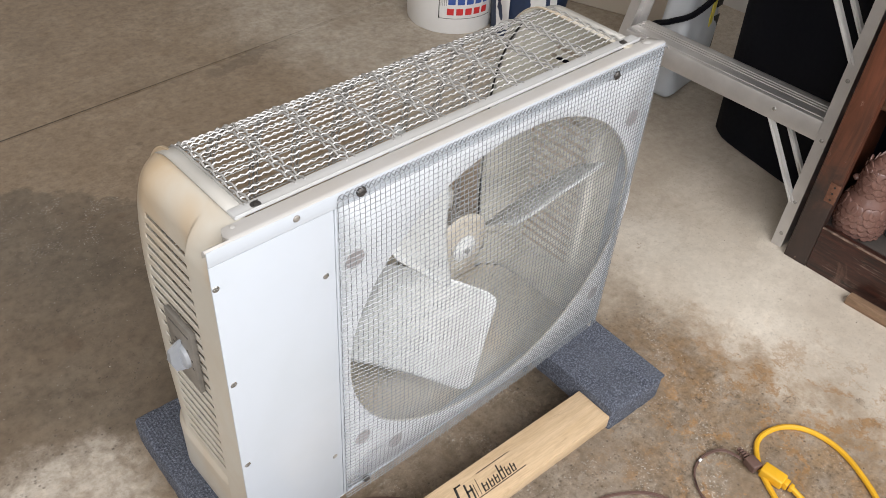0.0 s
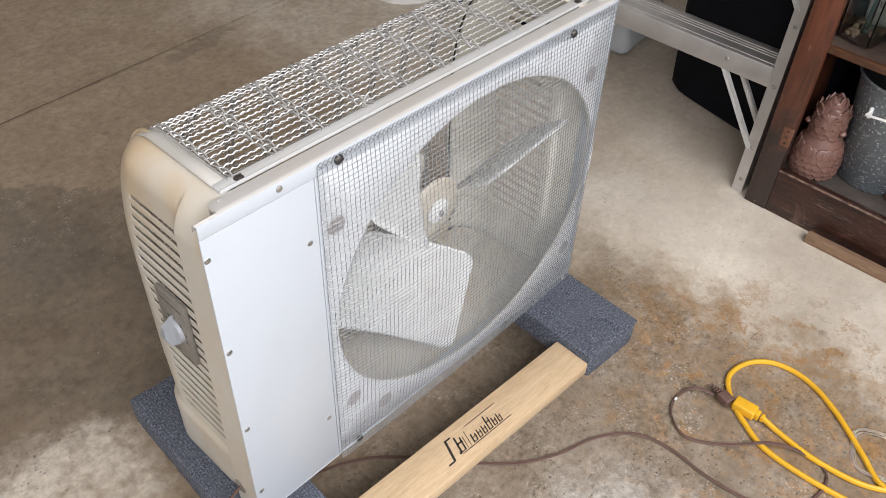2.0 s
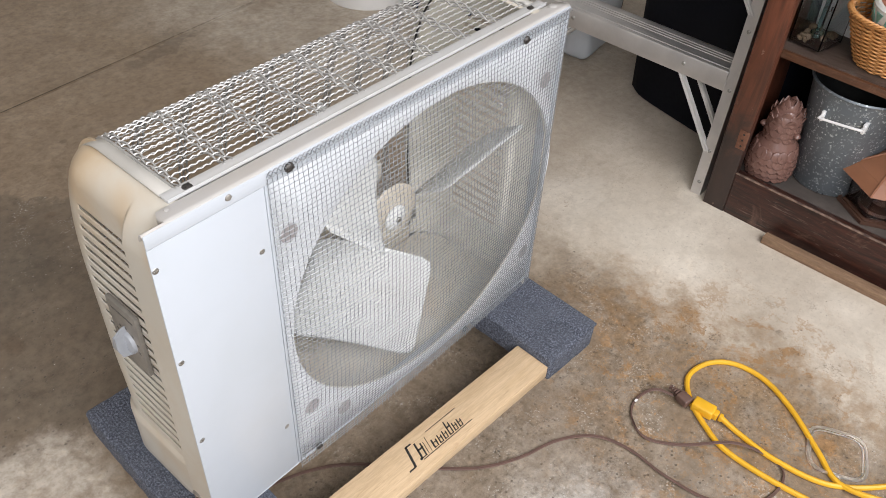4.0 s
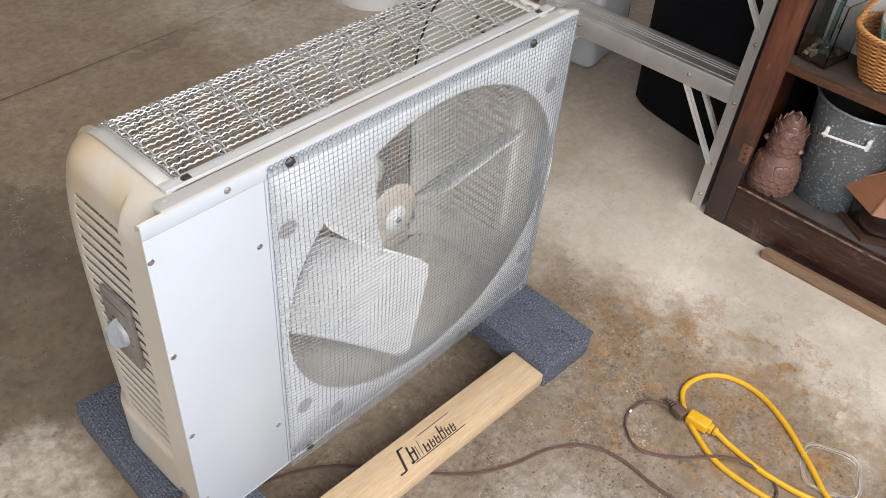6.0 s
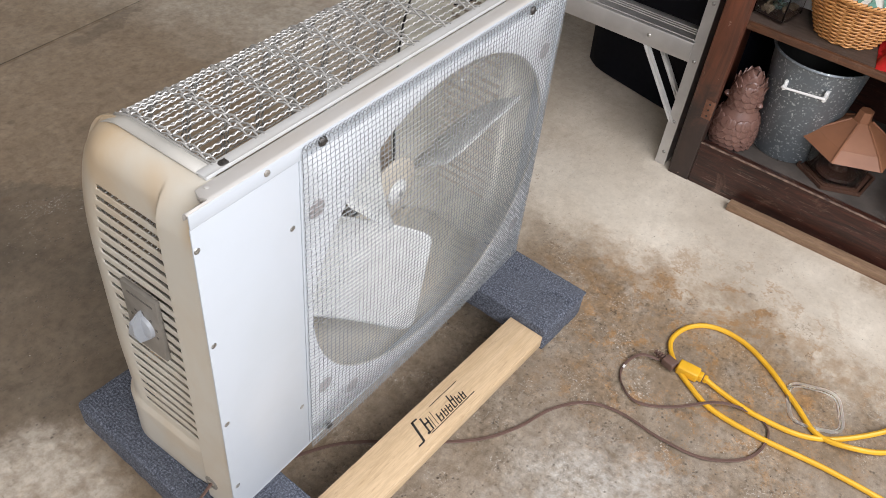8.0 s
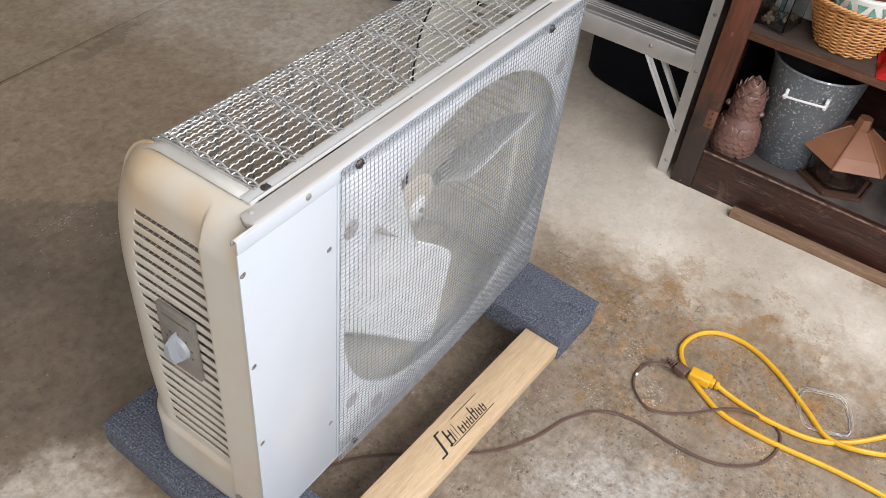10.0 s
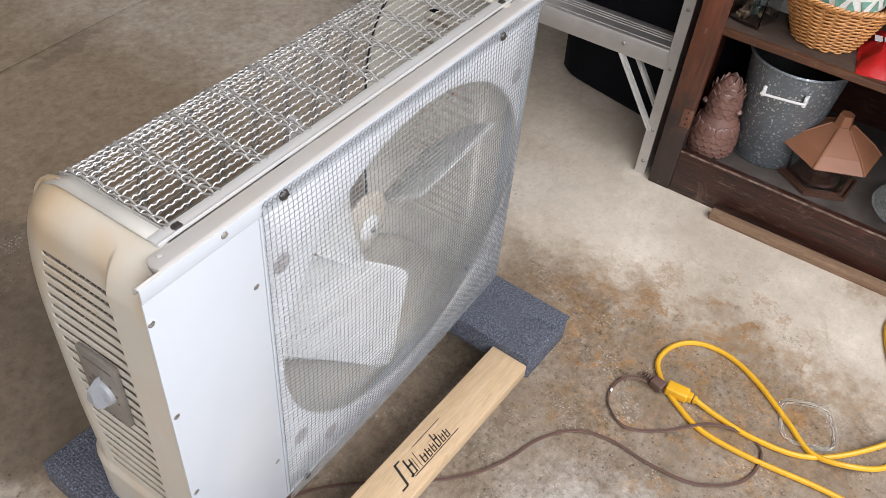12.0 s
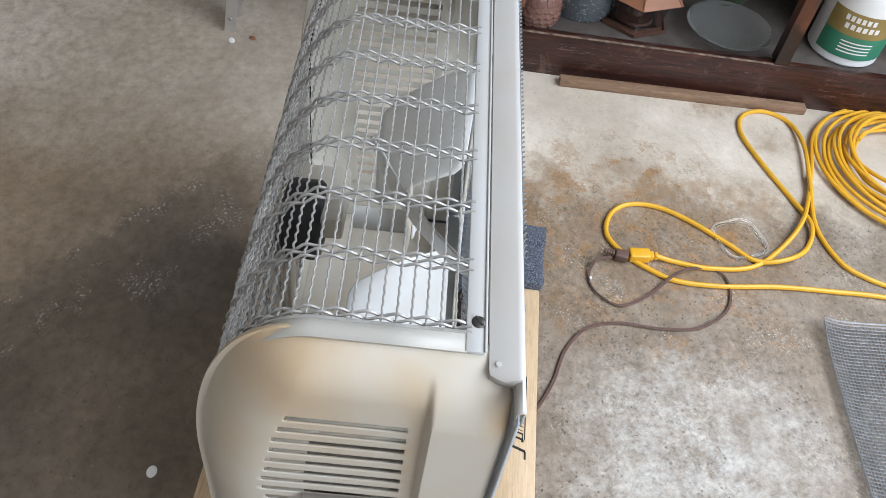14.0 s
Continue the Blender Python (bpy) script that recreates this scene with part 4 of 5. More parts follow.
tube(bm, [p + Vector((0.002, 0.0017, 0)) for p in line], 0.0017, 6)
part("cable", bm, BROWN_CORD, brown)
pm = pose(0.7335, -0.303, 0.012, 0, 0, -104)
bm = box((-0.006, -0.012, -0.009), (0.022, 0.012, 0.009), 0.003, 3)
for i in range(4):
    add_box(bm, (-0.012 - i * 0.006, -0.0075 + i * 0.001, -0.0065 + i * 0.0008), (-0.008 - i * 0.006, 0.0075 - i * 0.001, 0.0065 - i * 0.0008), 0.001)
bm.transform(pm @ Matrix.Diagonal((0.85, 0.8, 0.85, 1)))
part("plug", bm, BROWN_CORD, brown, "dark brown moulded plug")
bm = box((0.672, -0.2515, 0.006), (0.678, -0.2475, 0.0095), 0.001)
part("tape", bm, WHITE_PLASTIC, brown)

yellow = thing("extension_cord", pose(0.95, -0.65, 0), "yellow extension cord looped and coiled on the floor", "cord")
bm = bmesh.new()
ya = [(0.742, -0.372, 0.006), (0.737, -0.416), (0.731, -0.479), (0.745, -0.557), (0.797, -0.622), (0.884, -0.688, 0.008), (1.039, -0.745), (1.151, -0.777, 0.006), (1.231, -0.849, 0.006), (1.265, -0.96)]
yb = [(0.66, -1.25), (0.69, -1.02), (0.707, -0.801), (0.707, -0.707), (0.704, -0.601), (0.691, -0.493), (0.692, -0.41), (0.713, -0.361), (0.743, -0.318), (0.787, -0.289), (0.839, -0.299), (0.872, -0.335), (0.876, -0.391), (0.848, -0.454), (0.797, -0.523), (0.762, -0.57), (0.766, -0.625, 0.008), (0.809, -0.679), (0.87, -0.700, 0.006), (0.944, -0.678), (1.038, -0.639), (1.131, -0.611), (1.19, -0.626), (1.215, -0.676), (1.189, -0.728), (1.108, -0.741, 0.008), (0.985, -0.725, 0.008), (0.872, -0.712), (0.787, -0.735), (0.751, -0.775), (0.73, -0.83)]
tube(bm, cord_line(ya), 0.0047, 8)
tube(bm, cord_line(yb), 0.0047, 8)
coil = []
for k in range(11 * 16):
    a = math.pi / 2 + k * math.tau / 16
    r = 0.222 - 0.0095 * (k / 16) + 0.010 * math.sin(k * 0.37) + 0.008 * noise.noise((k * 0.3, 2, 0))
    coil.append((1.065 + r * math.cos(a) + 0.008 * math.sin(k * 0.11), -0.985 + r * math.sin(a) * 1.05, 0.004 + 0.0030 * (k / 16) * (0.6 + 0.4 * math.sin(k * 0.9))))
tube(bm, cord_line([ya[-1], (1.22, -1.08)] + coil[4:]), 0.0043, 8)
part("cable", bm, YELLOW, yellow)
bm = box((0.0, -0.0145, -0.011), (0.047, 0.0145, 0.011), 0.004, 3)
add_box(bm, (0.046, -0.009, -0.008), (0.056, 0.009, 0.008), 0.002)
add_box(bm, (0.058, -0.007, -0.0065), (0.066, 0.007, 0.0065), 0.002)
bm.transform(pose(0.7375, -0.324, 0.0105, 0, 0, -86) @ Matrix.Diagonal((0.82, 0.80, 0.85, 1)))
part("socket", bm, YELLOW, yellow, "yellow moulded cord socket")

# clear lid
LIDX, LIDY = 0.816, -0.549
CLEAR = make_glass("clear_plastic", (0.99, 0.99, 0.99), 0.28)
CLEAR.node_tree.nodes["Principled BSDF"].inputs["IOR"].default_value = 1.12
CLEAR.node_tree.nodes["Principled BSDF"].inputs["Transmission Weight"].default_value = 0.95
bm = bmesh.new()
pts = []
for k in range(48):
    a = k * math.tau / 48
    c, s = math.cos(a), math.sin(a)
    f = 1 / (abs(c) ** 4 + abs(s) ** 4) ** 0.25
    p = Vector((0.046 * c * f, 0.046 * s * f, 0.004))
    pts.append(Matrix.Rotation(radians(22), 3, 'Z') @ p + Vector((LIDX, LIDY, 0)))
tube(bm, pts, 0.0026, 8, closed=True)
tube(bm, [(p[0] * 0.90 + LIDX * 0.10, p[1] * 0.90 + LIDY * 0.10, 0.002) for p in pts], 0.0014, 6, closed=True)
solo("clear_lid_rim", bm, CLEAR, "clear plastic lid rim lying on the concrete", "lid")

# sheet of spare hardware cloth, curling up at the edges
offcut = thing("wire_cloth_offcut", pose(0.436, -0.837, 0), "spare sheet of galvanised hardware cloth on the floor", "wire mesh")
OX0, OX1, OY0, OY1 = 0.24, 0.632, -1.02, -0.654


def offcut_pt(x, y):
    z = 0.004 + 0.016 * max(0, 1 - (OX1 - x) / 0.12) ** 2 + 0.010 * max(0, 1 - (OY1 - y) / 0.05) ** 2 + 0.004 * noise.noise((x * 8, y * 8, 3))
    return x - 0.02 * (y - OY1), y + 0.012 * (OX1 - x), z


DULL_GALV = simple("dull_galvanised_wire", (0.33, 0.335, 0.34), 0.45, 0.4, 0.3, 60, 0.15)
nx, ny = int((OX1 - OX0) / CELL), int((OY1 - OY0) / CELL)
for fold, drop in ((0.0, 0.0), (0.5, -0.0022)):
    for i in range(nx + 1):
        x = OX0 + (i + fold * 0.9) * CELL
        line = [Vector(offcut_pt(x, OY1 - (k + fold * 0.5) * 0.0127)) + Vector((0, 0, drop)) for k in range(ny // 2 + 1)]
        part("wire", tube(bmesh.new(), line, 0.0016 if i == nx and not fold else 0.00062, 4, cap=False), DULL_GALV, offcut)
    for k in range(ny + 1):
        y = OY1 - (k + fold) * CELL
        line = [Vector(offcut_pt(OX0 + i * 0.0127, y)) + Vector((0, 0, drop)) for i in range(nx // 2 + 1)]
        part("wire", tube(bmesh.new(), line, 0.0016 if k == 0 and not fold else 0.00062, 4, cap=False), DULL_GALV, offcut)

# pale chip on the floor
solo("paint_chip", lathe([(0, 0.0012), (0.007, 0.0012), (0.0085, 0.0006), (0.0085, 0)], 11, pose(0.242, 0.401, 0.0002) @ Matrix.Diagonal((1.1, 0.85, 1, 1))), WHITE_PLASTIC, "small pale round chip on the floor", "chip")

solo("paper_scrap", lathe([(0, 0.0016), (0.008, 0.0014), (0.011, 0.0006), (0.011, 0)], 7, pose(1.247, 0.506, 0.0002, 0, 0, 20) @ Matrix.Diagonal((1.0, 0.6, 1, 1))), WHITE_PLASTIC, "small torn white paper scrap on the floor", "scrap")
solo("dry_leaf", lathe([(0, 0.003), (0.006, 0.0024), (0.010, 0.0004), (0.010, 0)], 6, pose(1.264, 0.464, 0.0002, 0, 0, 50) @ Matrix.Diagonal((1.0, 0.7, 1, 1))), LANTERN_BROWN, "curled brown dry leaf bit on the floor", "leaf")

# wooden strip by the cabinet
bm = box((0.0, -0.276, 0.0), (0.0235, 0.282, 0.018), 0.002)
bm.transform(pose(1.2230, -0.500, 0, 0, 0, 0.1))
solo("wood_strip", bm, OLD_WOOD, "worn brown strip of wood on the floor by the cabinet", "wood strip")

# ---- dark cabinet ----
CM = pose(1.263, -0.060, 0, 0, 0, -91.2)  # local x runs along the front, local y into the depth
CW, CD, CH = 1.42, 0.42, 1.15
cabinet = thing("open_cabinet", CM, "dark worn mahogany cabinet with open shelves and missing doors", "cabinet")


def cab(name, lo, hi, mat, bevel=0.002, label=""):
    return part(name, box(lo, hi, bevel, 2, CM), mat, cabinet, label)


RT = 0.104
stile = cab("stile", (0.0, 0.0, 0.0), (0.050, 0.022, CH), STILE_WOOD, 0.002, "reddish worn front stile")
cab("stile", (CW - 0.05, 0.0, 0.0), (CW, 0.022, CH), STILE_WOOD)
cab("bottom_rail", (0.050, 0.0015, 0.0), (CW - 0.05, 0.022, RT), MAHOGANY, 0.002, "dark scuffed bottom rail")
cab("top_rail", (0.050, 0.0015, CH - 0.08), (CW - 0.05, 0.022, CH), MAHOGANY)
cab("divider", (0.610, 0.003, RT), (0.642, 0.035, CH - 0.08), STILE_WOOD, 0.002, "dark upright divider")
cab("side", (0.003, 0.022, 0.0), (0.020, CD, CH), MAHOGANY_V)
cab("side", (CW - 0.02, 0.022, 0.0), (CW - 0.003, CD, CH), MAHOGANY_V)
cab("back", (0.020, CD - 0.012, 0.0), (CW - 0.02, CD, CH), MAHOGANY)
cab("bottom", (0.020, 0.022, RT - 0.026), (CW - 0.02, CD - 0.012, RT - 0.010), CAB_DUST, 0.001, "dusty cabinet floor")
cab("shelf", (0.020, 0.046, 0.3645), (CW - 0.02, CD - 0.012, 0.379), SHELF_WOOD, 0.002, "dusty wooden shelf")
cab("shelf_edge", (0.0205, 0.034, 0.3645), (0.6095, 0.0455, 0.3795), SHELF_EDGE, 0.002, "orange-brown front edge of the shelf")
cab("shelf_edge", (0.6425, 0.034, 0.3645), (CW - 0.0205, 0.0455, 0.3795), SHELF_EDGE, 0.002)
cab("shelf", (0.020, 0.030, 0.72), (CW - 0.02, CD - 0.012, 0.744), SHELF_WOOD, 0.002)
cab("top", (-0.01, -0.01, CH), (CW + 0.01, CD, CH + 0.022), MAHOGANY, 0.004)
bm = box((0.030, -0.002, 0.163), (0.052, 0.0, 0.207), 0.0006, 2, CM)
hinge = part("hinge", bm, simple("rusty_hinge", (0.22, 0.10, 0.06), 0.6, 0.4, 0.4, 120), stile, "rusty brown hinge leaf")
for z in (0.171, 0.185, 0.199):
    part("hinge_hole", lathe([(0, 0.0004), (0.0022, 0.0004), (0.0024, 0)], 10, CM @ pose(0.041, -0.002, z, 90, 0, 0)), INK, hinge)
# pale worn edge along the opening
cab("worn_edge", (0.050, 0.0008, RT - 0.0015), (0.610, 0.007, RT + 0.0008), simple("bare_wood", (0.30, 0.21, 0.15), 0.7, 0, 0.5, 55, tone=(0.05, 0.03, 0.024)), 0.0008)
FZ = RT - 0.010


def in_cab(u, d, z=FZ, rx=0, ry=0, rz=0):
    return CM @ pose(u, d, z, rx, ry, rz)


# terracotta pineapple jar
PM = in_cab(0.088, 0.070) @ Matrix.Scale(0.88, 4)
pine = thing("pineapple_jar", PM, "brown glazed pottery pineapple jar with overlapping scales", "jar")
prof = [(0, 0), (0.032, 0.0), (0.043, 0.006), (0.052, 0.025), (0.055, 0.050), (0.052, 0.075), (0.043, 0.098), (0.0365, 0.112), (0.0350, 0.122), (0.0365, 0.140), (0.0360, 0.158), (0.031, 0.175), (0.022, 0.190), (0.010, 0.200), (0, 0.202)]
part("body", lathe(prof, 36, PM), TERRACOTTA, pine)


def prof_r(z):
    for (a, b), (c, d) in zip(prof[1:], prof[2:]):
        if b <= z <= d and d > b:
            return a + (c - a) * (z - b) / (d - b)
    return 0.02


b2 = lathe([(0, 0.0020), (0.0105, 0.0017), (0.0122, 0.0008), (0.0124, -0.0022)], 11)
SCALE = bpy.data.meshes.new("scale")
b2.to_mesh(SCALE)
b2.free()
SCALE.materials.append(TERRACOTTA)
SCALE.shade_smooth()
for row in range(11):
    z = 0.018 + row * 0.0145
    if 0.082 < z < 0.108:
        continue
    r = prof_r(z)
    cnt = max(7, int(r * math.tau / 0.0185))
    for k in range(cnt):
        a = (k + 0.5 * (row % 2)) * math.tau / cnt + random.uniform(-0.06, 0.06)
        sc = random.uniform(0.9, 1.15)
        ob = new("scale", SCALE)
        ob.parent = pine
        ob.matrix_basis = Matrix.Rotation(a, 4, 'Z') @ pose(r + 0.0002, 0, z, 0, 74, 0) @ Matrix.Diagonal((1.25 * sc, 1.1 * sc, 1, 1))
for ring_z, ring_n, lean_deg, size in ((0.160, 8, 12, 0.95), (0.172, 7, 2, 1.05), (0.182, 6, -14, 1.1), (0.190, 4, -22, 1.15)):
    for k in range(ring_n):
        a = (k + random.uniform(-0.2, 0.2) + 0.5 * (ring_n % 2)) * math.tau / ring_n
        bm = bmesh.new()
        bmesh.ops.create_icosphere(bm, subdivisions=2, radius=1.0)
        for vv in bm.verts:
            h = (vv.co.z + 1) / 2
            vv.co = Vector((vv.co.x * 0.0032 + 0.004 * h * h, vv.co.y * 0.0145 * (1.08 - 0.85 * h ** 2), h * 0.027)) * size
        bm.transform(PM @ Matrix.Rotation(a, 4, 'Z') @ pose(prof_r(min(ring_z, 0.198)) * 0.93, 0, ring_z - 0.012, 0, lean_deg, 0))
        part("leaf", bm, TERRACOTTA, pine)
for s in (-1, 1):
    part("knob", lathe([(0, -0.009), (0.006, -0.006), (0.009, 0), (0.006, 0.006), (0, 0.009)], 14, PM @ pose(s * 0.041, -0.012, 0.128)), TERRACOTTA, pine)

# galvanised bucket with white handle
m, nt, b = nodes_of("speckled_zinc")
v = coords(nt)
vo = nt.nodes.new("ShaderNodeTexVoronoi")
vo.inputs["Scale"].default_value = 105
nt.links.new(v, vo.inputs["Vector"])
sp = mix(nt, 1.0, ramp(nt, vo.outputs["Distance"], [(0.15, (1, 1, 1)), (0.24, (0, 0, 0))]), ramp(nt, noise_node(nt, v, 150, 5, 0.7), [(0.565, (0, 0, 0)), (0.63, (0.85, 0.85, 0.85))]), 'LIGHTEN')
zn = ramp(nt, noise_node(nt, v, 24, 6), [(0.36, (0.2, 0.2, 0.2)), (0.52, (1, 1, 1))])
nt.links.new(mix(nt, mix(nt, 1.0, sp, zn, 'MULTIPLY'), mix(nt, noise_node(nt, v, 9, 7), (0.11, 0.128, 0.142), (0.25, 0.278, 0.30)), (0.62, 0.66, 0.67)), b.inputs["Base Color"])
b.inputs["Metallic"].default_value, b.inputs["Roughness"].default_value = 0.55, 0.48
ZINC = m
BM = in_cab(0.188, 0.150)
bucket = thing("zinc_bucket", BM, "speckled grey galvanised bucket with white side handle", "bucket")
part("body", lathe([(0, 0.004), (0.070, 0.004), (0.071, 0.0), (0.074, 0.004), (0.099, 0.230), (0.104, 0.230), (0.1055, 0.233), (0.103, 0.2365), (0.0995, 0.2345), (0.0975, 0.230)], 48, BM), ZINC, bucket)
# inner coat in a darker zinc, standing for the unlit interior
part("inside", lathe([(0.0975, 0.230), (0.072, 0.012), (0, 0.012)], 48, BM), simple("shaded_zinc", (0.035, 0.036, 0.036), 0.7, 0.2, 0.5, 12, 0.2), bucket, "inside of the bucket, painted dark for shade")
hp = [(-0.032, -0.084, 0.182), (-0.032, -0.108, 0.184), (-0.026, -0.115, 0.185), (0.042, -0.115, 0.193), (0.048, -0.107, 0.193), (0.048, -0.080, 0.190)]
bm = tube(bmesh.new(), curve_through(hp, 5), 0.0026, 8)
for s in (-1, 1):
    add_box(bm, (s * 0.040 + 0.004, -0.096, 0.172 + s * 0.004), (s * 0.040 + 0.011, -0.076, 0.194 + s * 0.004), 0.002)
bm.transform(BM)
part("handle", bm, WHITE_PLASTIC, bucket, "white painted handle")

# lantern with a brown pagoda roof
LM = in_cab(0.312, 0.123, FZ, 0, 0, -4.5)
lantern = thing("garden_lantern", LM, "brown plastic garden lantern with hexagonal roof", "lantern")


def hexa(r0, z0, r1, z1, segs=6, turn=30):
    bm = bmesh.new()
    a = [bm.verts.new((r0 * math.cos(radians(turn + k * 60)), r0 * math.sin(radians(turn + k * 60)), z0)) for k in range(6)]
    b = [bm.verts.new((r1 * math.cos(radians(turn + k * 60)), r1 * math.sin(radians(turn + k * 60)), z1)) for k in range(6)]
    for k in range(6):
        bm.faces.new((a[k], a[(k + 1) % 6], b[(k + 1) % 6], b[k]))
    bm.faces.new(a[::-1])
    bm.faces.new(b)
    return bm


rm = LM @ pose(0, 0, -0.007) @ Matrix.Scale(0.905, 4)
bm = hexa(0.084, 0.118, 0.022, 0.160)
bm.transform(rm)
roof = part("roof", bm, LANTERN_BROWN, lantern, "ridged brown roof", 20)
bm = hexa(0.110, 0.094, 0.0845, 0.1178)
bm.transform(rm)
part("eave", bm, LANTERN_BROWN, roof, "", 20)
bm = hexa(0.019, 0.160, 0.016, 0.186)
bm.transform(rm)
part("finial", bm, LANTERN_BROWN, roof, "", 20)
for k in range(6):
    a = radians(30 + k * 60)
    bm = tube(bmesh.new(), [(0.110 * math.cos(a), 0.110 * math.sin(a), 0.095), (0.085 * math.cos(a), 0.085 * math.sin(a), 0.1185), (0.023 * math.cos(a), 0.023 * math.sin(a), 0.1605)], 0.0026, 6)
    bm.transform(rm)
    part("ridge", bm, LANTERN_BROWN, roof)


def hex_side(k, bands):
    """One side of a hexagonal ring for each (outer radius, thickness, foot, head, head's outer radius)."""
    a0, a1 = radians(30 + k * 60), radians(90 + k * 60)
    bm = bmesh.new()
    for r0, deep, z0, z1, r1 in bands:
        corners = [(0, a0), (0, a1), (deep, a1), (deep, a0)]
        lo_v = [bm.verts.new(((r0 - q) * math.cos(a), (r0 - q) * math.sin(a), z0)) for q, a in corners]
        hi_v = [bm.verts.new(((r1 - q) * math.cos(a), (r1 - q) * math.sin(a), z1)) for q, a in corners]
        bm.faces.new(hi_v)
        bm.faces.new(lo_v[::-1])
        for e in range(4):
            bm.faces.new((lo_v[e], lo_v[(e + 1) % 4], hi_v[(e + 1) % 4], hi_v[e]))
    bmesh.ops.recalc_face_normals(bm, faces=bm.faces)
    bm.transform(LM)
    return bm


PANE_CLEAR = make_glass("smoky_plastic", (0.95, 0.92, 0.90), 0.05)
for k in range(6):
    part("pane", hex_side(k, [(0.066, 0.0016, 0.0105, 0.0778, 0.073)]), PANE_CLEAR, lantern, "dull smoky clear pane", 20)
part("candle", lathe([(0, 0.006), (0.042, 0.006), (0.040, 0.012), (0.020, 0.018), (0.015, 0.028), (0.015, 0.066), (0, 0.068)], 20, LM), BASE_BROWN, lantern)
for k in range(6):
    part("base_frame", hex_side(k, [(0.082, 0.005, 0.0015, 0.009, 0.082), (0.072, 0.016, 0.0015, 0.007, 0.072)]), BASE_BROWN, lantern, "", 20)
bm = tube(bmesh.new(), curve_through([(-0.090, -0.03, 0.080), (-0.101, -0.035, 0.055), (-0.106, -0.040, 0.02), (-0.108, -0.044, 0.006)], 5), 0.0008, 5)
for k in range(7):
    a = k * 0.9
    tube(bm, [(-0.108, -0.044, 0.006), (-0.108 + 0.009 * math.cos(a), -0.044 + 0.009 * math.sin(a), 0.008), (-0.108 + 0.014 * math.cos(a + 0.3), -0.044 + 0.014 * math.sin(a + 0.3), 0.0015)], 0.0009, 4)
bm.transform(LM)
part("string", bm, INK, lantern, "thin black string with a knot")

# clear plastic bowl
CLOUDY = make_glass("cloudy_plastic", (0.95, 0.955, 0.94), 0.05)
CLOUDY.node_tree.nodes["Principled BSDF"].inputs["Transmission Weight"].default_value = 0.93
bm = lathe([(0, 0.003), (0.055, 0.003), (0.072, 0.012), (0.088, 0.028), (0.094, 0.031), (0.096, 0.034), (0.092, 0.0335), (0.085, 0.029), (0.069, 0.014), (0.053, 0.006), (0, 0.006)], 44, in_cab(0.518, 0.096))
solo("clear_bowl", bm, CLOUDY, "cloudy clear plastic bowl on the cabinet floor", "bowl")

# green glazed pot at the back
GREEN = simple("green_glaze", (0.075, 0.11, 0.055), 0.3, 0, 0.35, 22, 0.15)
gm = in_cab(0.545, 0.285)
pot = thing("green_pot", gm, "dark green glazed plant pot with brown rim", "pot")
part("body", lathe([(0, 0), (0.055, 0), (0.068, 0.02), (0.082, 0.08), (0.084, 0.12), (0.078, 0.155), (0.07, 0.155), (0.07, 0.15), (0, 0.145)], 40, gm), GREEN, pot)
part("rim", lathe([(0.070, 0.150), (0.086, 0.152), (0.090, 0.160), (0.086, 0.168), (0.074, 0.168), (0.070, 0.150)], 40, gm), LANTERN_BROWN, pot, "brown glazed rim")

# spray cleaner bottle, label as plain shapes
sm = in_cab(0.792, 0.118)
bottle = thing("cleaner_jug", sm, "white plastic cleaner jug with a green label", "bottle")
part("body", lathe([(0, 0), (0.072, 0), (0.078, 0.006), (0.079, 0.15), (0.074, 0.18), (0.05, 0.22), (0.024, 0.24), (0.022, 0.265), (0, 0.265)], 44, sm), WHITE_PLASTIC, bottle)
LABEL_GREEN = simple("label_green", (0.05, 0.22, 0.13), 0.4, 0, 0.2, 15, 0)
LABEL_TAN = simple("label_tan", (0.30, 0.22, 0.07), 0.4, 0, 0.2, 15, 0)


def wrap(z0, z1, a0, a1, mat, r=0.0795, name="label", parent=bottle):
    bm = bmesh.new()
    n = 20
    rows_l = [[bm.verts.new((r * math.cos(a0 + (a1 - a0) * k / n), r * math.sin(a0 + (a1 - a0) * k / n), z)) for k in range(n + 1)] for z in (z0, z1)]
    for k in range(n):
        bm.faces.new((rows_l[0][k], rows_l[0][k + 1], rows_l[1][k + 1], rows_l[1][k]))
    bm.transform(sm)
    return part(name, bm, mat, parent)


A = math.radians
lab = wrap(0.022, 0.075, A(200), A(330), LABEL_GREEN)
wrap(0.075, 0.128, A(200), A(330), LABEL_TAN)
for z, a, w in ((0.108, 226, 50), (0.090, 230, 56)):
    for k in range(6):
        wrap(z, z + 0.012, A(a + k * w / 6), A(a + k * w / 6 + w / 9), WHITE_PLASTIC, 0.0800, "letter_bar", lab)
for i in range(4):
    wrap(0.036 + i * 0.008, 0.039 + i * 0.008, A(235), A(285), WHITE_PLASTIC, 0.0800, "text_bar", lab)

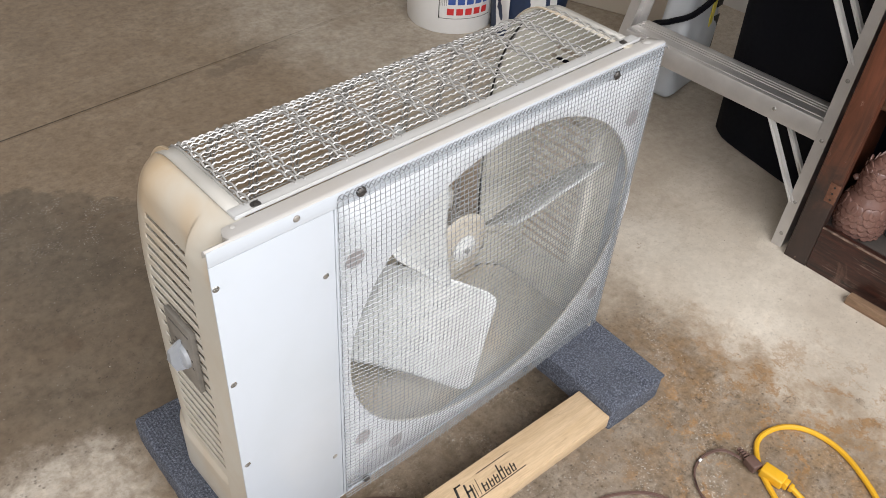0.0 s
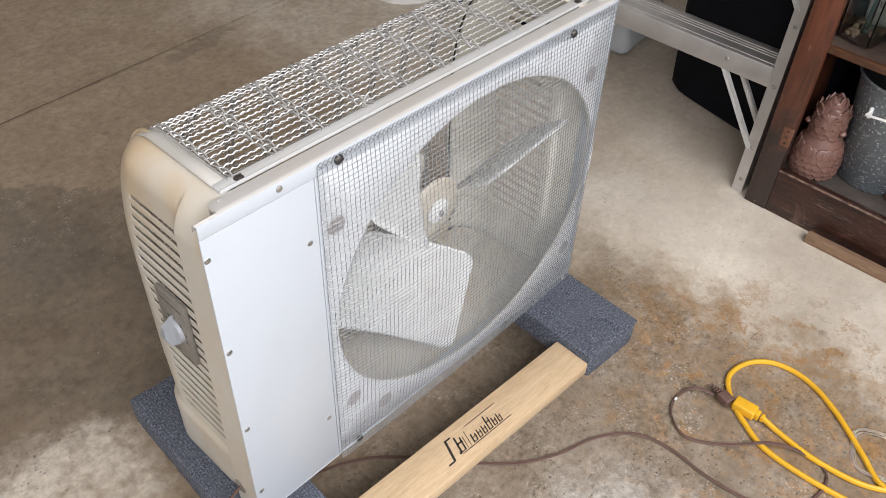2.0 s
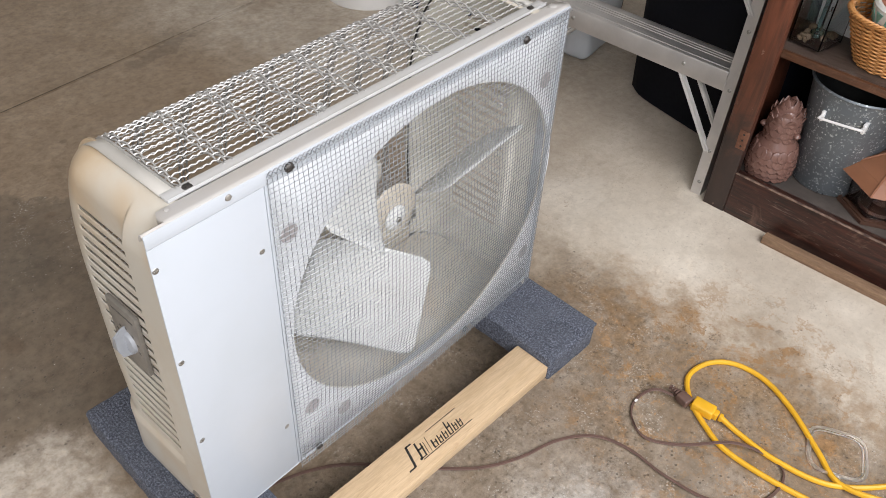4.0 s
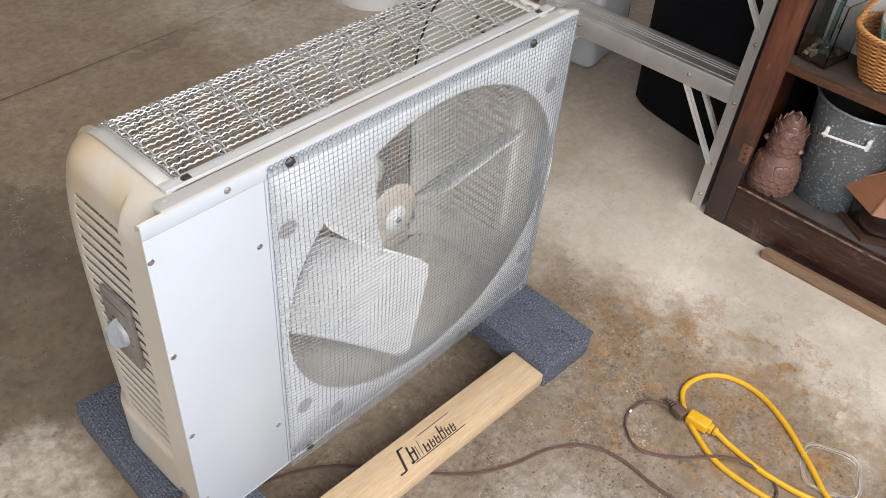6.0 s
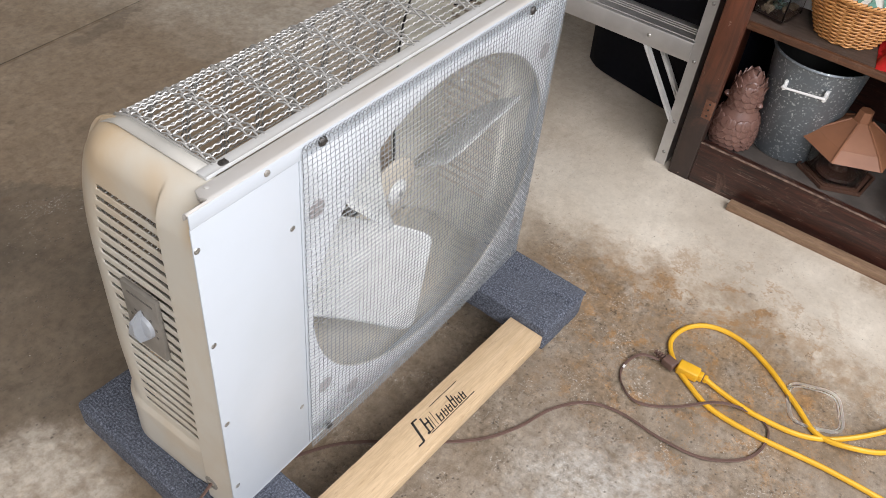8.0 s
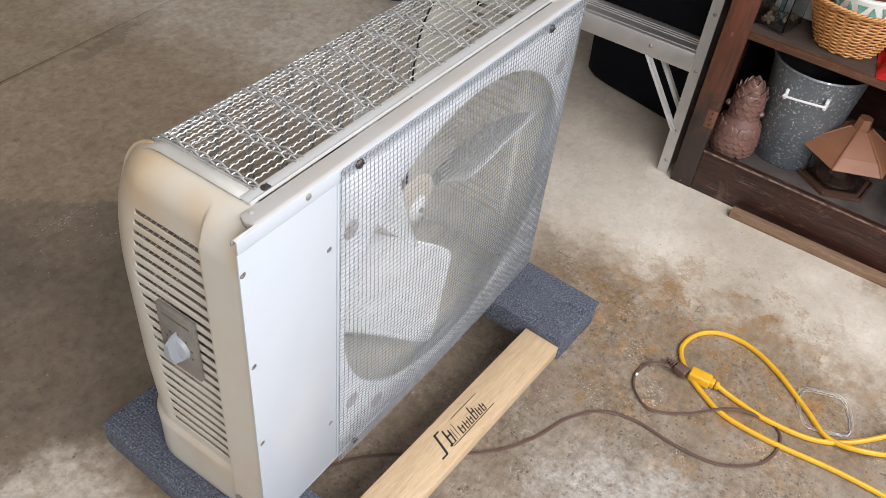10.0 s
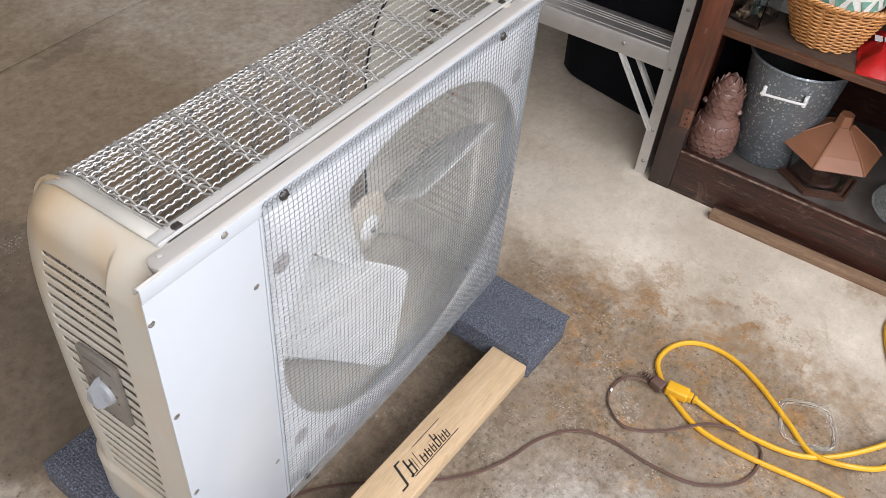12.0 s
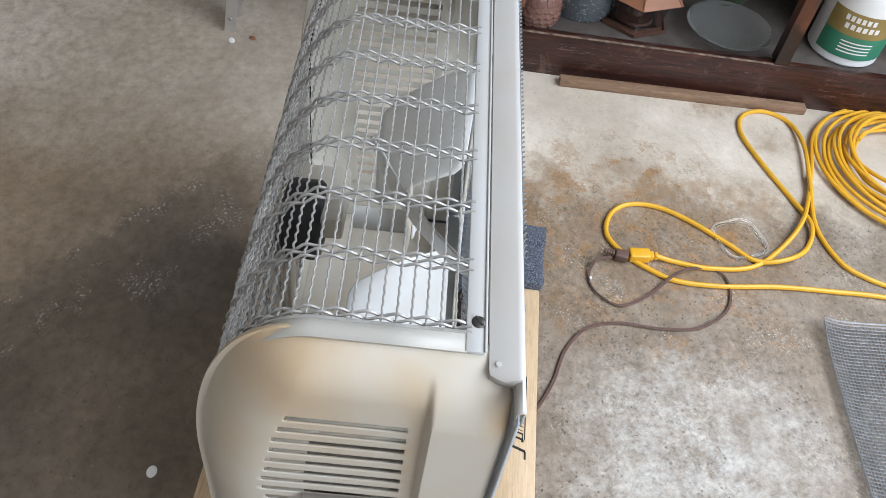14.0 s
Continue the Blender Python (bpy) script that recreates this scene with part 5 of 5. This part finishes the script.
# things on the shelf: glass vase, wicker basket with a mosaic pot, red packet
SZ = 0.379
vm = in_cab(0.074, 0.115, SZ, 0, 0, -8) @ Matrix.Diagonal((0.6, 0.75, 0.75, 1))
tank = thing("glass_vase", vm, "square clear glass vase with shells inside", "vase")
bm = bmesh.new()
for lo, hi in (((-0.055, -0.055, 0), (0.055, 0.055, 0.008)), ((-0.055, -0.055, 0.008), (-0.051, 0.055, 0.17)), ((0.051, -0.055, 0.008), (0.055, 0.055, 0.17)), ((-0.051, -0.055, 0.008), (0.051, -0.051, 0.17)), ((-0.051, 0.051, 0.008), (0.051, 0.055, 0.17))):
    add_box(bm, lo, hi)
bm.transform(vm)
part("wall", bm, make_glass("vase_glass", (0.97, 0.99, 0.99), 0.02), tank)
bm = bmesh.new()
for k in range(16):
    x, y = random.uniform(-0.04, 0.04), random.uniform(-0.04, 0.04)
    b2 = bmesh.ops.create_icosphere(bm, subdivisions=2, radius=random.uniform(0.007, 0.013))["verts"]
    bmesh.ops.transform(bm, matrix=pose(x, y, 0.016 + random.uniform(0, 0.008), random.uniform(0, 90), 0, random.uniform(0, 180)) @ Matrix.Diagonal((1.3, 0.9, 0.6, 1)), verts=b2)
bm.transform(vm)
part("shells", bm, simple("shell_tan", (0.35, 0.25, 0.16), 0.6, 0, 0.5, 60), tank, "tan pebbles and shells")
part("stem", lathe([(0, 0.02), (0.02, 0.02), (0.022, 0.03), (0.009, 0.035), (0.008, 0.16), (0, 0.16)], 20, vm), make_glass("teal_glass", (0.35, 0.62, 0.62), 0.05), tank, "teal glass stem")
card = solo("paper_card", box((-0.075, 0, 0), (0.085, 0.002, 0.17), 0, 2, in_cab(0.12, 0.185, SZ, 8, 0, 0)), WHITE_PLASTIC, "white card standing behind the vase", "card")
txt = bpy.data.curves.new("lettering", 'FONT')
txt.body, txt.size = "LE", 0.017
txt_ob = bpy.data.objects.new("lettering", txt)
bm = bmesh.new()
bm.from_mesh(bpy.data.meshes.new_from_object(txt_ob))
bpy.data.objects.remove(txt_ob)
bm.transform(in_cab(0.12, 0.185, SZ, 8, 0, 0) @ pose(-0.064, -0.0008, 0.040, 90, 0, 0))
part("lettering", bm, INK, card, "black printed letters", 0)

WICKER = make_wood("wicker", (0.44, 0.19, 0.055), (0.74, 0.37, 0.125), (6, 6, 6), 9, 0.5)
km = in_cab(0.212, 0.122, SZ, 0, 0, 10) @ Matrix.Diagonal((1, 1, 0.84, 1))
basket = thing("wicker_basket", km, "honey-coloured woven wicker basket holding a pot", "basket")
kr = lambda z: 0.054 + 0.042 * min(1, z / 0.115) ** 0.85
bm = bmesh.new()
for k in range(26):
    a = k * math.tau / 26
    tube(bm, [(kr(z) * math.cos(a), kr(z) * 0.82 * math.sin(a), z) for z in (0.0, 0.03, 0.06, 0.09, 0.115)], 0.0022, 5)
part("stakes", bm, WICKER, basket)
for i in range(24):
    z = 0.004 + i * 0.00465
    r = kr(z)
    pts = []
    for k in range(104):
        a = k * math.tau / 104
        o = 0.0026 * math.cos(a * 13 + (i % 2) * math.pi)
        pts.append(((r + o) * math.cos(a), (r * 0.82 + o) * math.sin(a), z + 0.0006 * math.sin(k)))
    b2 = tube(bmesh.new(), pts, 0.0023, 5, closed=True)
    b2.transform(km)
    part("cane", b2, WICKER, basket)
bm = bmesh.new()
for ph in (0, 2.1, 4.2):
    tube(bm, [((0.098 + 0.004 * math.cos(a * 20 + ph)) * math.cos(a), (0.081 + 0.004 * math.cos(a * 20 + ph)) * math.sin(a), 0.119 + 0.004 * math.sin(a * 20 + ph)) for a in (k * math.tau / 160 for k in range(160))], 0.003, 5, closed=True)
bm.transform(km)
part("rim", bm, WICKER, basket, "braided rim")
bm = bmesh.new()
for ph in (0, 2.1, 4.2):
    pts = []
    for k in range(90):
        t = math.pi * k / 89
        pts.append((-0.096 * math.cos(t) + 0.003 * math.cos(k * 0.9 + ph), 0.003 * math.sin(k * 0.9 + ph), 0.118 + 0.115 * math.sin(t)))
    tube(bm, pts, 0.0032, 5)
bm.transform(km)
part("handle", bm, WICKER, basket, "twisted wicker hoop handle")
bm = lathe([(0, 0.01), (0.045, 0.01), (0.05, 0.02), (0.062, 0.120)], 12, km)
part("lining", bm, WICKER, basket)

mm = in_cab(0.227, 0.118, SZ + 0.028, 6, -3, 0)
mos = thing("mosaic_pot", mm, "terracotta pot with a white and green mosaic rim", "pot")
part("body", lathe([(0, 0), (0.042, 0), (0.058, 0.075), (0.062, 0.075), (0.066, 0.108), (0.060, 0.110), (0.055, 0.075), (0.045, 0.03), (0, 0.03)], 40, mm), simple("pot_clay", (0.40, 0.17, 0.10), 0.75, 0, 0.35, 25), mos)
part("mosaic_band", lathe([(0.0625, 0.074), (0.0665, 0.074), (0.070, 0.108), (0.0655, 0.1115), (0.060, 0.111)], 40, mm), simple("mosaic_grout", (0.74, 0.73, 0.68), 0.5, 0, 0.1, 60), mos, "white grout band")
TEAL = simple("teal_tile", (0.20, 0.42, 0.34), 0.3, 0, 0.35, 90)
for k in range(20):
    a = k * math.tau / 20
    bm = bmesh.new()
    up = k % 2
    q = [(-0.009, 0.079 + 0.022 * up), (0.009, 0.079 + 0.022 * up), (random.uniform(-0.003, 0.003), 0.101 - 0.020 * up)]
    vs = []
    for off in (0.0002, 0.0018):
        vs.append([bm.verts.new(((0.0667 + (z - 0.074) * 0.10 + off) * math.cos(a + s / 0.068), (0.0667 + (z - 0.074) * 0.10 + off) * math.sin(a + s / 0.068), z)) for s, z in q])
    bm.faces.new(vs[0][::-1])
    bm.faces.new(vs[1])
    for i in range(3):
        bm.faces.new((vs[0][i], vs[0][(i + 1) % 3], vs[1][(i + 1) % 3], vs[1][i]))
    bm.transform(mm)
    part("mosaic_tile", bm, TEAL, mos)

RED = simple("red_foil", (0.55, 0.02, 0.02), 0.35, 0, 0.25, 20, 0.3, 0.002)
rm2 = in_cab(0.363, 0.142, SZ, 0, 0, 12) @ Matrix.Scale(1.15, 4)
packet = thing("red_packet", rm2, "crumpled red and yellow plastic packet lying on the shelf", "packet")
bm = bmesh.new()
bmesh.ops.create_grid(bm, x_segments=26, y_segments=18, size=1)
for vv in bm.verts:
    x, y = vv.co.x, vv.co.y
    h = 0.034 * (1 - abs(x) ** 3) * (1 - abs(y) ** 3) + 0.012 * noise.noise((x * 2.2, y * 2.2, 1)) + 0.005 * noise.noise((x * 7, y * 7, 5))
    vv.co = Vector((x * 0.075, y * 0.075, max(0.001, h)))
r = bmesh.ops.extrude_face_region(bm, geom=bm.faces[:])
for g in r["geom"]:
    if isinstance(g, bmesh.types.BMVert):
        g.co.z = 0.0005
bm.transform(rm2)
part("bag", bm, RED, packet)
bm = bmesh.new()
bmesh.ops.create_grid(bm, x_segments=8, y_segments=8, size=1)
for vv in bm.verts:
    x, y = 0.10 + vv.co.x * 0.32, -0.42 + vv.co.y * 0.38
    vv.co = Vector((x * 0.075, y * 0.075, 0.0018 + max(0.001, 0.034 * (1 - abs(x) ** 3) * (1 - abs(y) ** 3) + 0.012 * noise.noise((x * 2.2, y * 2.2, 1)) + 0.005 * noise.noise((x * 7, y * 7, 5)))))
bm.transform(rm2)
part("panel", bm, simple("packet_yellow", (0.72, 0.60, 0.14), 0.4, 0, 0.3, 40), packet, "yellow printed patch")
bm = bmesh.new()
for i in range(3):
    x = -0.70 + i * 0.20
    h = 0.0022 + 0.034 * (1 - abs(x) ** 3) * (1 - 0.15 ** 3) + 0.012 * noise.noise((x * 2.2, 0.33, 1))
    add_box(bm, (x * 0.075 - 0.006, 0.002, h), (x * 0.075 + 0.006, 0.022, h + 0.001))
bm.transform(rm2)
part("text_bar", bm, WHITE_PLASTIC, packet)

# ---- aluminium step ladder ----
ladder = thing("step_ladder", pose(1.32, 0.24, 0), "aluminium step ladder standing beside the cabinet", "ladder")
LEAN_X = 0.16
BRACE_ALU = simple("brace_aluminium", (0.80, 0.79, 0.77), 0.32, 0.6, 0.15, 18, 0.2)


def rail_pt(side, z):
    y = (-0.034 + 0.04 * z) if side < 0 else (0.518 - 0.11 * z)
    return Vector((1.277 + LEAN_X * z, y, z))


def channel(name, side):
    """A U-section upright: front web and two flanges."""
    bm = bmesh.new()
    d = 1 if side < 0 else -1
    prof = [(0.0, 0.0), (0.0, 0.024 * d), (0.002, 0.024 * d), (0.002, 0.002 * d), (0.060, 0.002 * d), (0.060, 0.024 * d), (0.062, 0.024 * d), (0.062, 0.0)]
    ends = []
    for z in (0.0, 1.5):
        p = rail_pt(side, z)
        ends.append([bm.verts.new((p.x + x, p.y + y - 0.011 * d, z)) for x, y in prof])
    n = len(prof)
    for k in range(n):
        bm.faces.new((ends[0][k], ends[0][(k + 1) % n], ends[1][(k + 1) % n], ends[1][k]))
    bm.faces.new(ends[0][::-1])
    bm.faces.new(ends[1])
    return part(name, bm, ALU, ladder, "dull aluminium upright", 30)


for side in (-1, 1):
    up = channel("upright", side)
    for z in (0.03, 0.105, 0.245, 0.37, 0.55, 0.67):
        p = rail_pt(side, z)
        part("rivet", lathe([(0, 0.002), (0.003, 0.0016), (0.0045, 0)], 12, pose(p.x - 0.0002, p.y, z, 0, -90, 0)), STEEL, up)
for zs_ in (0.262, 0.562, 0.862, 1.162):
    a, b = rail_pt(-1, zs_), rail_pt(1, zs_)
    y0, y1 = a.y + 0.012, b.y - 0.012
    x0 = a.x - 0.004
    sec = [(0.0, -0.022), (0.0, 0.018), (0.002, 0.0215), (0.005, 0.0225)]
    for xr, wd in ((0.012, 0.018), (0.040, 0.004), (0.050, 0.004), (0.060, 0.014)):
        sec += [(xr, 0.0225), (xr + 0.0008, 0.0236), (xr + wd - 0.0008, 0.0236), (xr + wd, 0.0225)]
    sec += [(0.082, 0.0225), (0.085, 0.020), (0.085, -0.012), (0.0828, -0.012), (0.0828, 0.0195), (0.0025, 0.0195), (0.0025, -0.022)]
    bm = bmesh.new()
    ends = [[bm.verts.new((x0 + x, yy, zs_ + z)) for x, z in sec] for yy in (y0, y1)]
    for k in range(len(sec)):
        j = (k + 1) % len(sec)
        bm.faces.new((ends[0][k], ends[0][j], ends[1][j], ends[1][k]))
    bm.faces.new(ends[0])
    bm.faces.new(ends[1][::-1])
    st = part("step", bm, ALU, ladder, "ribbed aluminium tread")
    for yy in (y0 + 0.10, y1 - 0.10):
        part("rivet", lathe([(0, 0.002), (0.003, 0.0016), (0.0048, 0)], 12, pose(x0, yy, zs_ + 0.002, 0, -90, 0)), STEEL, st)
    for d, yb, yt in ((-1, rail_pt(-1, zs_ - 0.16).y + 0.006, y0 + 0.105), (1, rail_pt(1, zs_ - 0.16).y - 0.006, y1 - 0.105)):
        for dx in (0.004, 0.062):
            p0, p1 = Vector((a.x - LEAN_X * 0.16 + dx, yb, zs_ - 0.16)), Vector((a.x + dx, yt, zs_ - 0.018))
            w = Vector((0.0, 0.008, 0))
            bm = bmesh.new()
            sec = []
            for p in (p0, p1):
                sec.append([bm.verts.new(p + Vector((x, y, 0))) for x, y in ((0, -0.009), (-0.006, -0.006), (-0.006, -0.002), (-0.002, 0), (-0.006, 0.002), (-0.006, 0.006), (0, 0.009), (0.003, 0))])
            for k in range(8):
                bm.faces.new((sec[0][k], sec[0][(k + 1) % 8], sec[1][(k + 1) % 8], sec[1][k]))
            bm.faces.new(sec[0][::-1])
            bm.faces.new(sec[1])
            part("brace", bm, BRACE_ALU, ladder, "bright rolled aluminium brace", 25)

# ---- things in the back ----
# big black bin
bm = bmesh.new()
QB = pose(1.655, 0.085, 0, 0, 0, -13)
rings = []
for z, gx, gy in ((0.0, 0.145, 0.195), (0.004, 0.158, 0.208), (0.018, 0.166, 0.216), (0.55, 0.185, 0.235), (0.60, 0.187, 0.237)):
    ring = []
    for k in range(64):
        a = k * math.tau / 64
        c, s = math.cos(a), math.sin(a)
        f = 1 / (abs(c) ** 7 + abs(s) ** 7) ** (1 / 7)
        ring.append(bm.verts.new((gx * c * f, gy * s * f, z)))
    rings.append(ring)
for a, b in zip(rings, rings[1:]):
    for k in range(64):
        bm.faces.new((a[k], a[(k + 1) % 64], b[(k + 1) % 64], b[k]))
bm.faces.new(rings[0][::-1])
bm.faces.new(rings[-1])
bm.transform(QB)
bin_ob = thing("black_bin", QB, "large black plastic storage bin behind the ladder", "bin")
part("body", bm, BLACK_PLASTIC, bin_ob)
part("lid", box((-0.205, -0.255, 0.60), (0.205, 0.255, 0.635), 0.015, 3, QB), BLACK_PLASTIC, bin_ob)

# white paint bucket with printed shapes
wb = pose(1.455, 1.20, 0)
pail = thing("white_pail", wb, "white plastic pail with red and blue printing", "pail")
part("body", lathe([(0, 0.004), (0.120, 0.004), (0.126, 0.0), (0.130, 0.006), (0.146, 0.33), (0.155, 0.335), (0.155, 0.37), (0.145, 0.375), (0, 0.375)], 56, wb), WHITE_PLASTIC, pail)
RED_INK = simple("red_ink", (0.58, 0.03, 0.03), 0.5, 0, 0.1, 80, 0)
BLUE_INK = simple("blue_ink", (0.04, 0.09, 0.32), 0.5, 0, 0.1, 80, 0)


def pail_mark(z0, z1, a0, a1, mat, name="letter_bar"):
    bm = bmesh.new()
    n = 8
    rr = lambda z: 0.1305 + 0.016 * z / 0.33 + 0.0006
    rows_l = [[bm.verts.new((rr(z) * math.cos(a0 + (a1 - a0) * k / n), rr(z) * math.sin(a0 + (a1 - a0) * k / n), z)) for k in range(n + 1)] for z in (z0, z1)]
    for k in range(n):
        bm.faces.new((rows_l[0][k], rows_l[0][k + 1], rows_l[1][k + 1], rows_l[1][k]))
    bm.transform(wb)
    part(name, bm, mat, pail)


for i in range(5):
    a = A(222 + i * 11.5)
    pail_mark(0.062, 0.082, a, a + A(8.5), RED_INK)
    pail_mark(0.094, 0.124, a + A(1), a + A(10), BLUE_INK)
pail_mark(0.0500, 0.0515, A(212), A(285), INK, "printed_line")
pail_mark(0.05, 0.14, A(211.5), A(212.5), INK, "printed_line")
for i in range(4):
    pail_mark(0.09, 0.14, A(214 + i * 2.2), A(214.4 + i * 2.2), INK, "printed_line")

# dark blue and white sack beside the pail
sk = pose(1.56, 0.985, 0, 0, 0, 20)
sack = thing("blue_sack", sk, "dark blue and white printed sack standing on the floor", "sack")


def sack_mesh(x0, x1, z0, z1, off):
    bm = bmesh.new()
    bmesh.ops.create_grid(bm, x_segments=16, y_segments=14, size=0.5)
    for vv in bm.verts:
        u, w = x0 + (vv.co.x + 0.5) * (x1 - x0), z0 + (vv.co.y + 0.5) * (z1 - z0)
        a = A(90 + u * 360)
        r = 0.105 + 0.012 * noise.noise((math.cos(a) * 2, math.sin(a) * 2, w * 9)) + off + 0.008 * math.sin(min(1, w / 0.1) * math.pi / 2) - 0.008
        vv.co = Vector((r * 0.75 * math.cos(a), r * 1.1 * math.sin(a), w))
    bm.transform(sk)
    return bm


NAVY = simple("navy_print", (0.025, 0.045, 0.10), 0.4, 0, 0.4, 20, 0.2)
bm = sack_mesh(0, 1, 0.0, 0.36, 0)
bmesh.ops.remove_doubles(bm, verts=bm.verts, dist=1e-4)
part("bag", bm, NAVY, sack)
for x0, x1, z0, z1 in ((0.28, 0.36, 0.05, 0.20), (0.14, 0.22, 0.03, 0.16), (0.38, 0.42, 0.08, 0.26)):
    part("print", sack_mesh(x0, x1, z0, z1, 0.002), WHITE_PLASTIC, sack)

# white sack behind the ladder
ct = pose(1.665, 0.60, 0, 0, 0, 6)
carton = thing("white_sack", ct, "slumped white plastic sack with yellow and black print", "sack")
bm = box((-0.10, -0.115, 0.0), (0.10, -0.035, 0.46), 0.022, 4)
bmesh.ops.subdivide_edges(bm, edges=[e for e in bm.edges if e.calc_length() > 0.05], cuts=14, use_grid_fill=True)
for v in bm.verts:
    k = min(1, v.co.z / 0.03)
    v.co += k * Vector((0.010 * noise.noise(v.co * 9), 0.010 * noise.noise(v.co * 9 + Vector((5, 0, 0))) - 0.004 * noise.noise(v.co * 30), 0))
bm.transform(ct)
part("body", bm, simple("grey_white_film", (0.50, 0.52, 0.54), 0.45, 0, 0.12, 12, 0.15), carton)
part("stripe", box((0.030, -0.1175, 0.06), (0.048, -0.1153, 0.42), 0, 2, ct), simple("print_yellow", (0.75, 0.62, 0.08), 0.5), carton)
for i in range(5):
    part("text_bar", box((0.056, -0.1175, 0.10 + i * 0.06), (0.086, -0.1153, 0.135 + i * 0.06), 0, 2, ct), INK, carton)
bm = tube(bmesh.new(), curve_through([(1.50, 0.80, 0.008), (1.515, 0.68, 0.06), (1.535, 0.56, 0.195), (1.535, 0.50, 0.232), (1.53, 0.43, 0.285), (1.52, 0.36, 0.40), (1.50, 0.30, 0.56), (1.56, 0.22, 0.645), (1.66, 0.12, 0.643)], 8), 0.0075, 8)
solo("black_hose", bm, BLACK_PLASTIC, "black rubber hose hanging over the bin lid", "hose")
bg = box((-0.012, -0.20, 0.0), (0.012, 0.20, 0.55), 0.003, 2, pose(1.90, 0.93, 0.0, 0, 4, 20))
solo("beige_board", bg, simple("beige_board", (0.62, 0.54, 0.44), 0.6, 0, 0.1, 8), "beige board leaning at the back", "board")

# loose grit and crumbs on the concrete
def grit_mesh(spots, seed):
    rng = random.Random(seed)
    verts, faces = [], []
    for count_g, x0, x1, y0, y1, size in spots:
        for _ in range(count_g):
            x, y = rng.uniform(x0, x1), rng.uniform(y0, y1)
            if noise.noise((x * 7, y * 7, 2.0)) < rng.uniform(-0.35, 0.3) or 0.84 * x + y > 1.17:
                continue
            s = size * rng.uniform(0.4, 1.0) ** 1.5
            n0 = len(verts)
            a0 = rng.uniform(0, 6.3)
            st = rng.uniform(0.5, 1.0)
            for k in range(5):
                a = a0 + k * math.tau / 5
                rr = s * rng.uniform(0.7, 1.0)
                verts.append((x + rr * math.cos(a), y + rr * st * math.sin(a), -0.0003))
            verts.append((x + rng.uniform(-0.2, 0.2) * s, y, s * rng.uniform(0.25, 0.6)))
            for k in range(5):
                faces.append((n0 + k, n0 + (k + 1) % 5, n0 + 5))
    me = bpy.data.meshes.new("floor_grit")
    me.from_pydata(verts, [], faces)
    return me


def grit(mesh_seed, spots, color, label):
    me = grit_mesh(spots, mesh_seed)
    me.materials.append(simple("grit_%d" % mesh_seed, color, 0.8, 0, 0.4, 60))
    tagged(new("floor_grit", me), label, "grit", kind="stuff")


grit(5, [(1500, -0.40, 0.30, 0.72, 1.15, 0.0024), (300, -0.5, 0.4, 0.45, 0.85, 0.0022), (260, 0.55, 1.15, -0.70, 0.0, 0.0020), (1500, 0.38, 0.86, -0.62, -0.04, 0.0021), (400, 0.15, 0.75, -0.85, -0.2, 0.0020)], (0.42, 0.39, 0.335), "pale cement grit scattered on the concrete")
grit(9, [(60, 0.6, 1.2, -0.75, 0.1, 0.0028), (70, -0.5, 0.5, 0.35, 1.1, 0.0030), (220, 0.2, 0.86, -0.85, -0.05, 0.0020)], (0.07, 0.05, 0.035), "dark crumbs and leaf bits on the concrete")
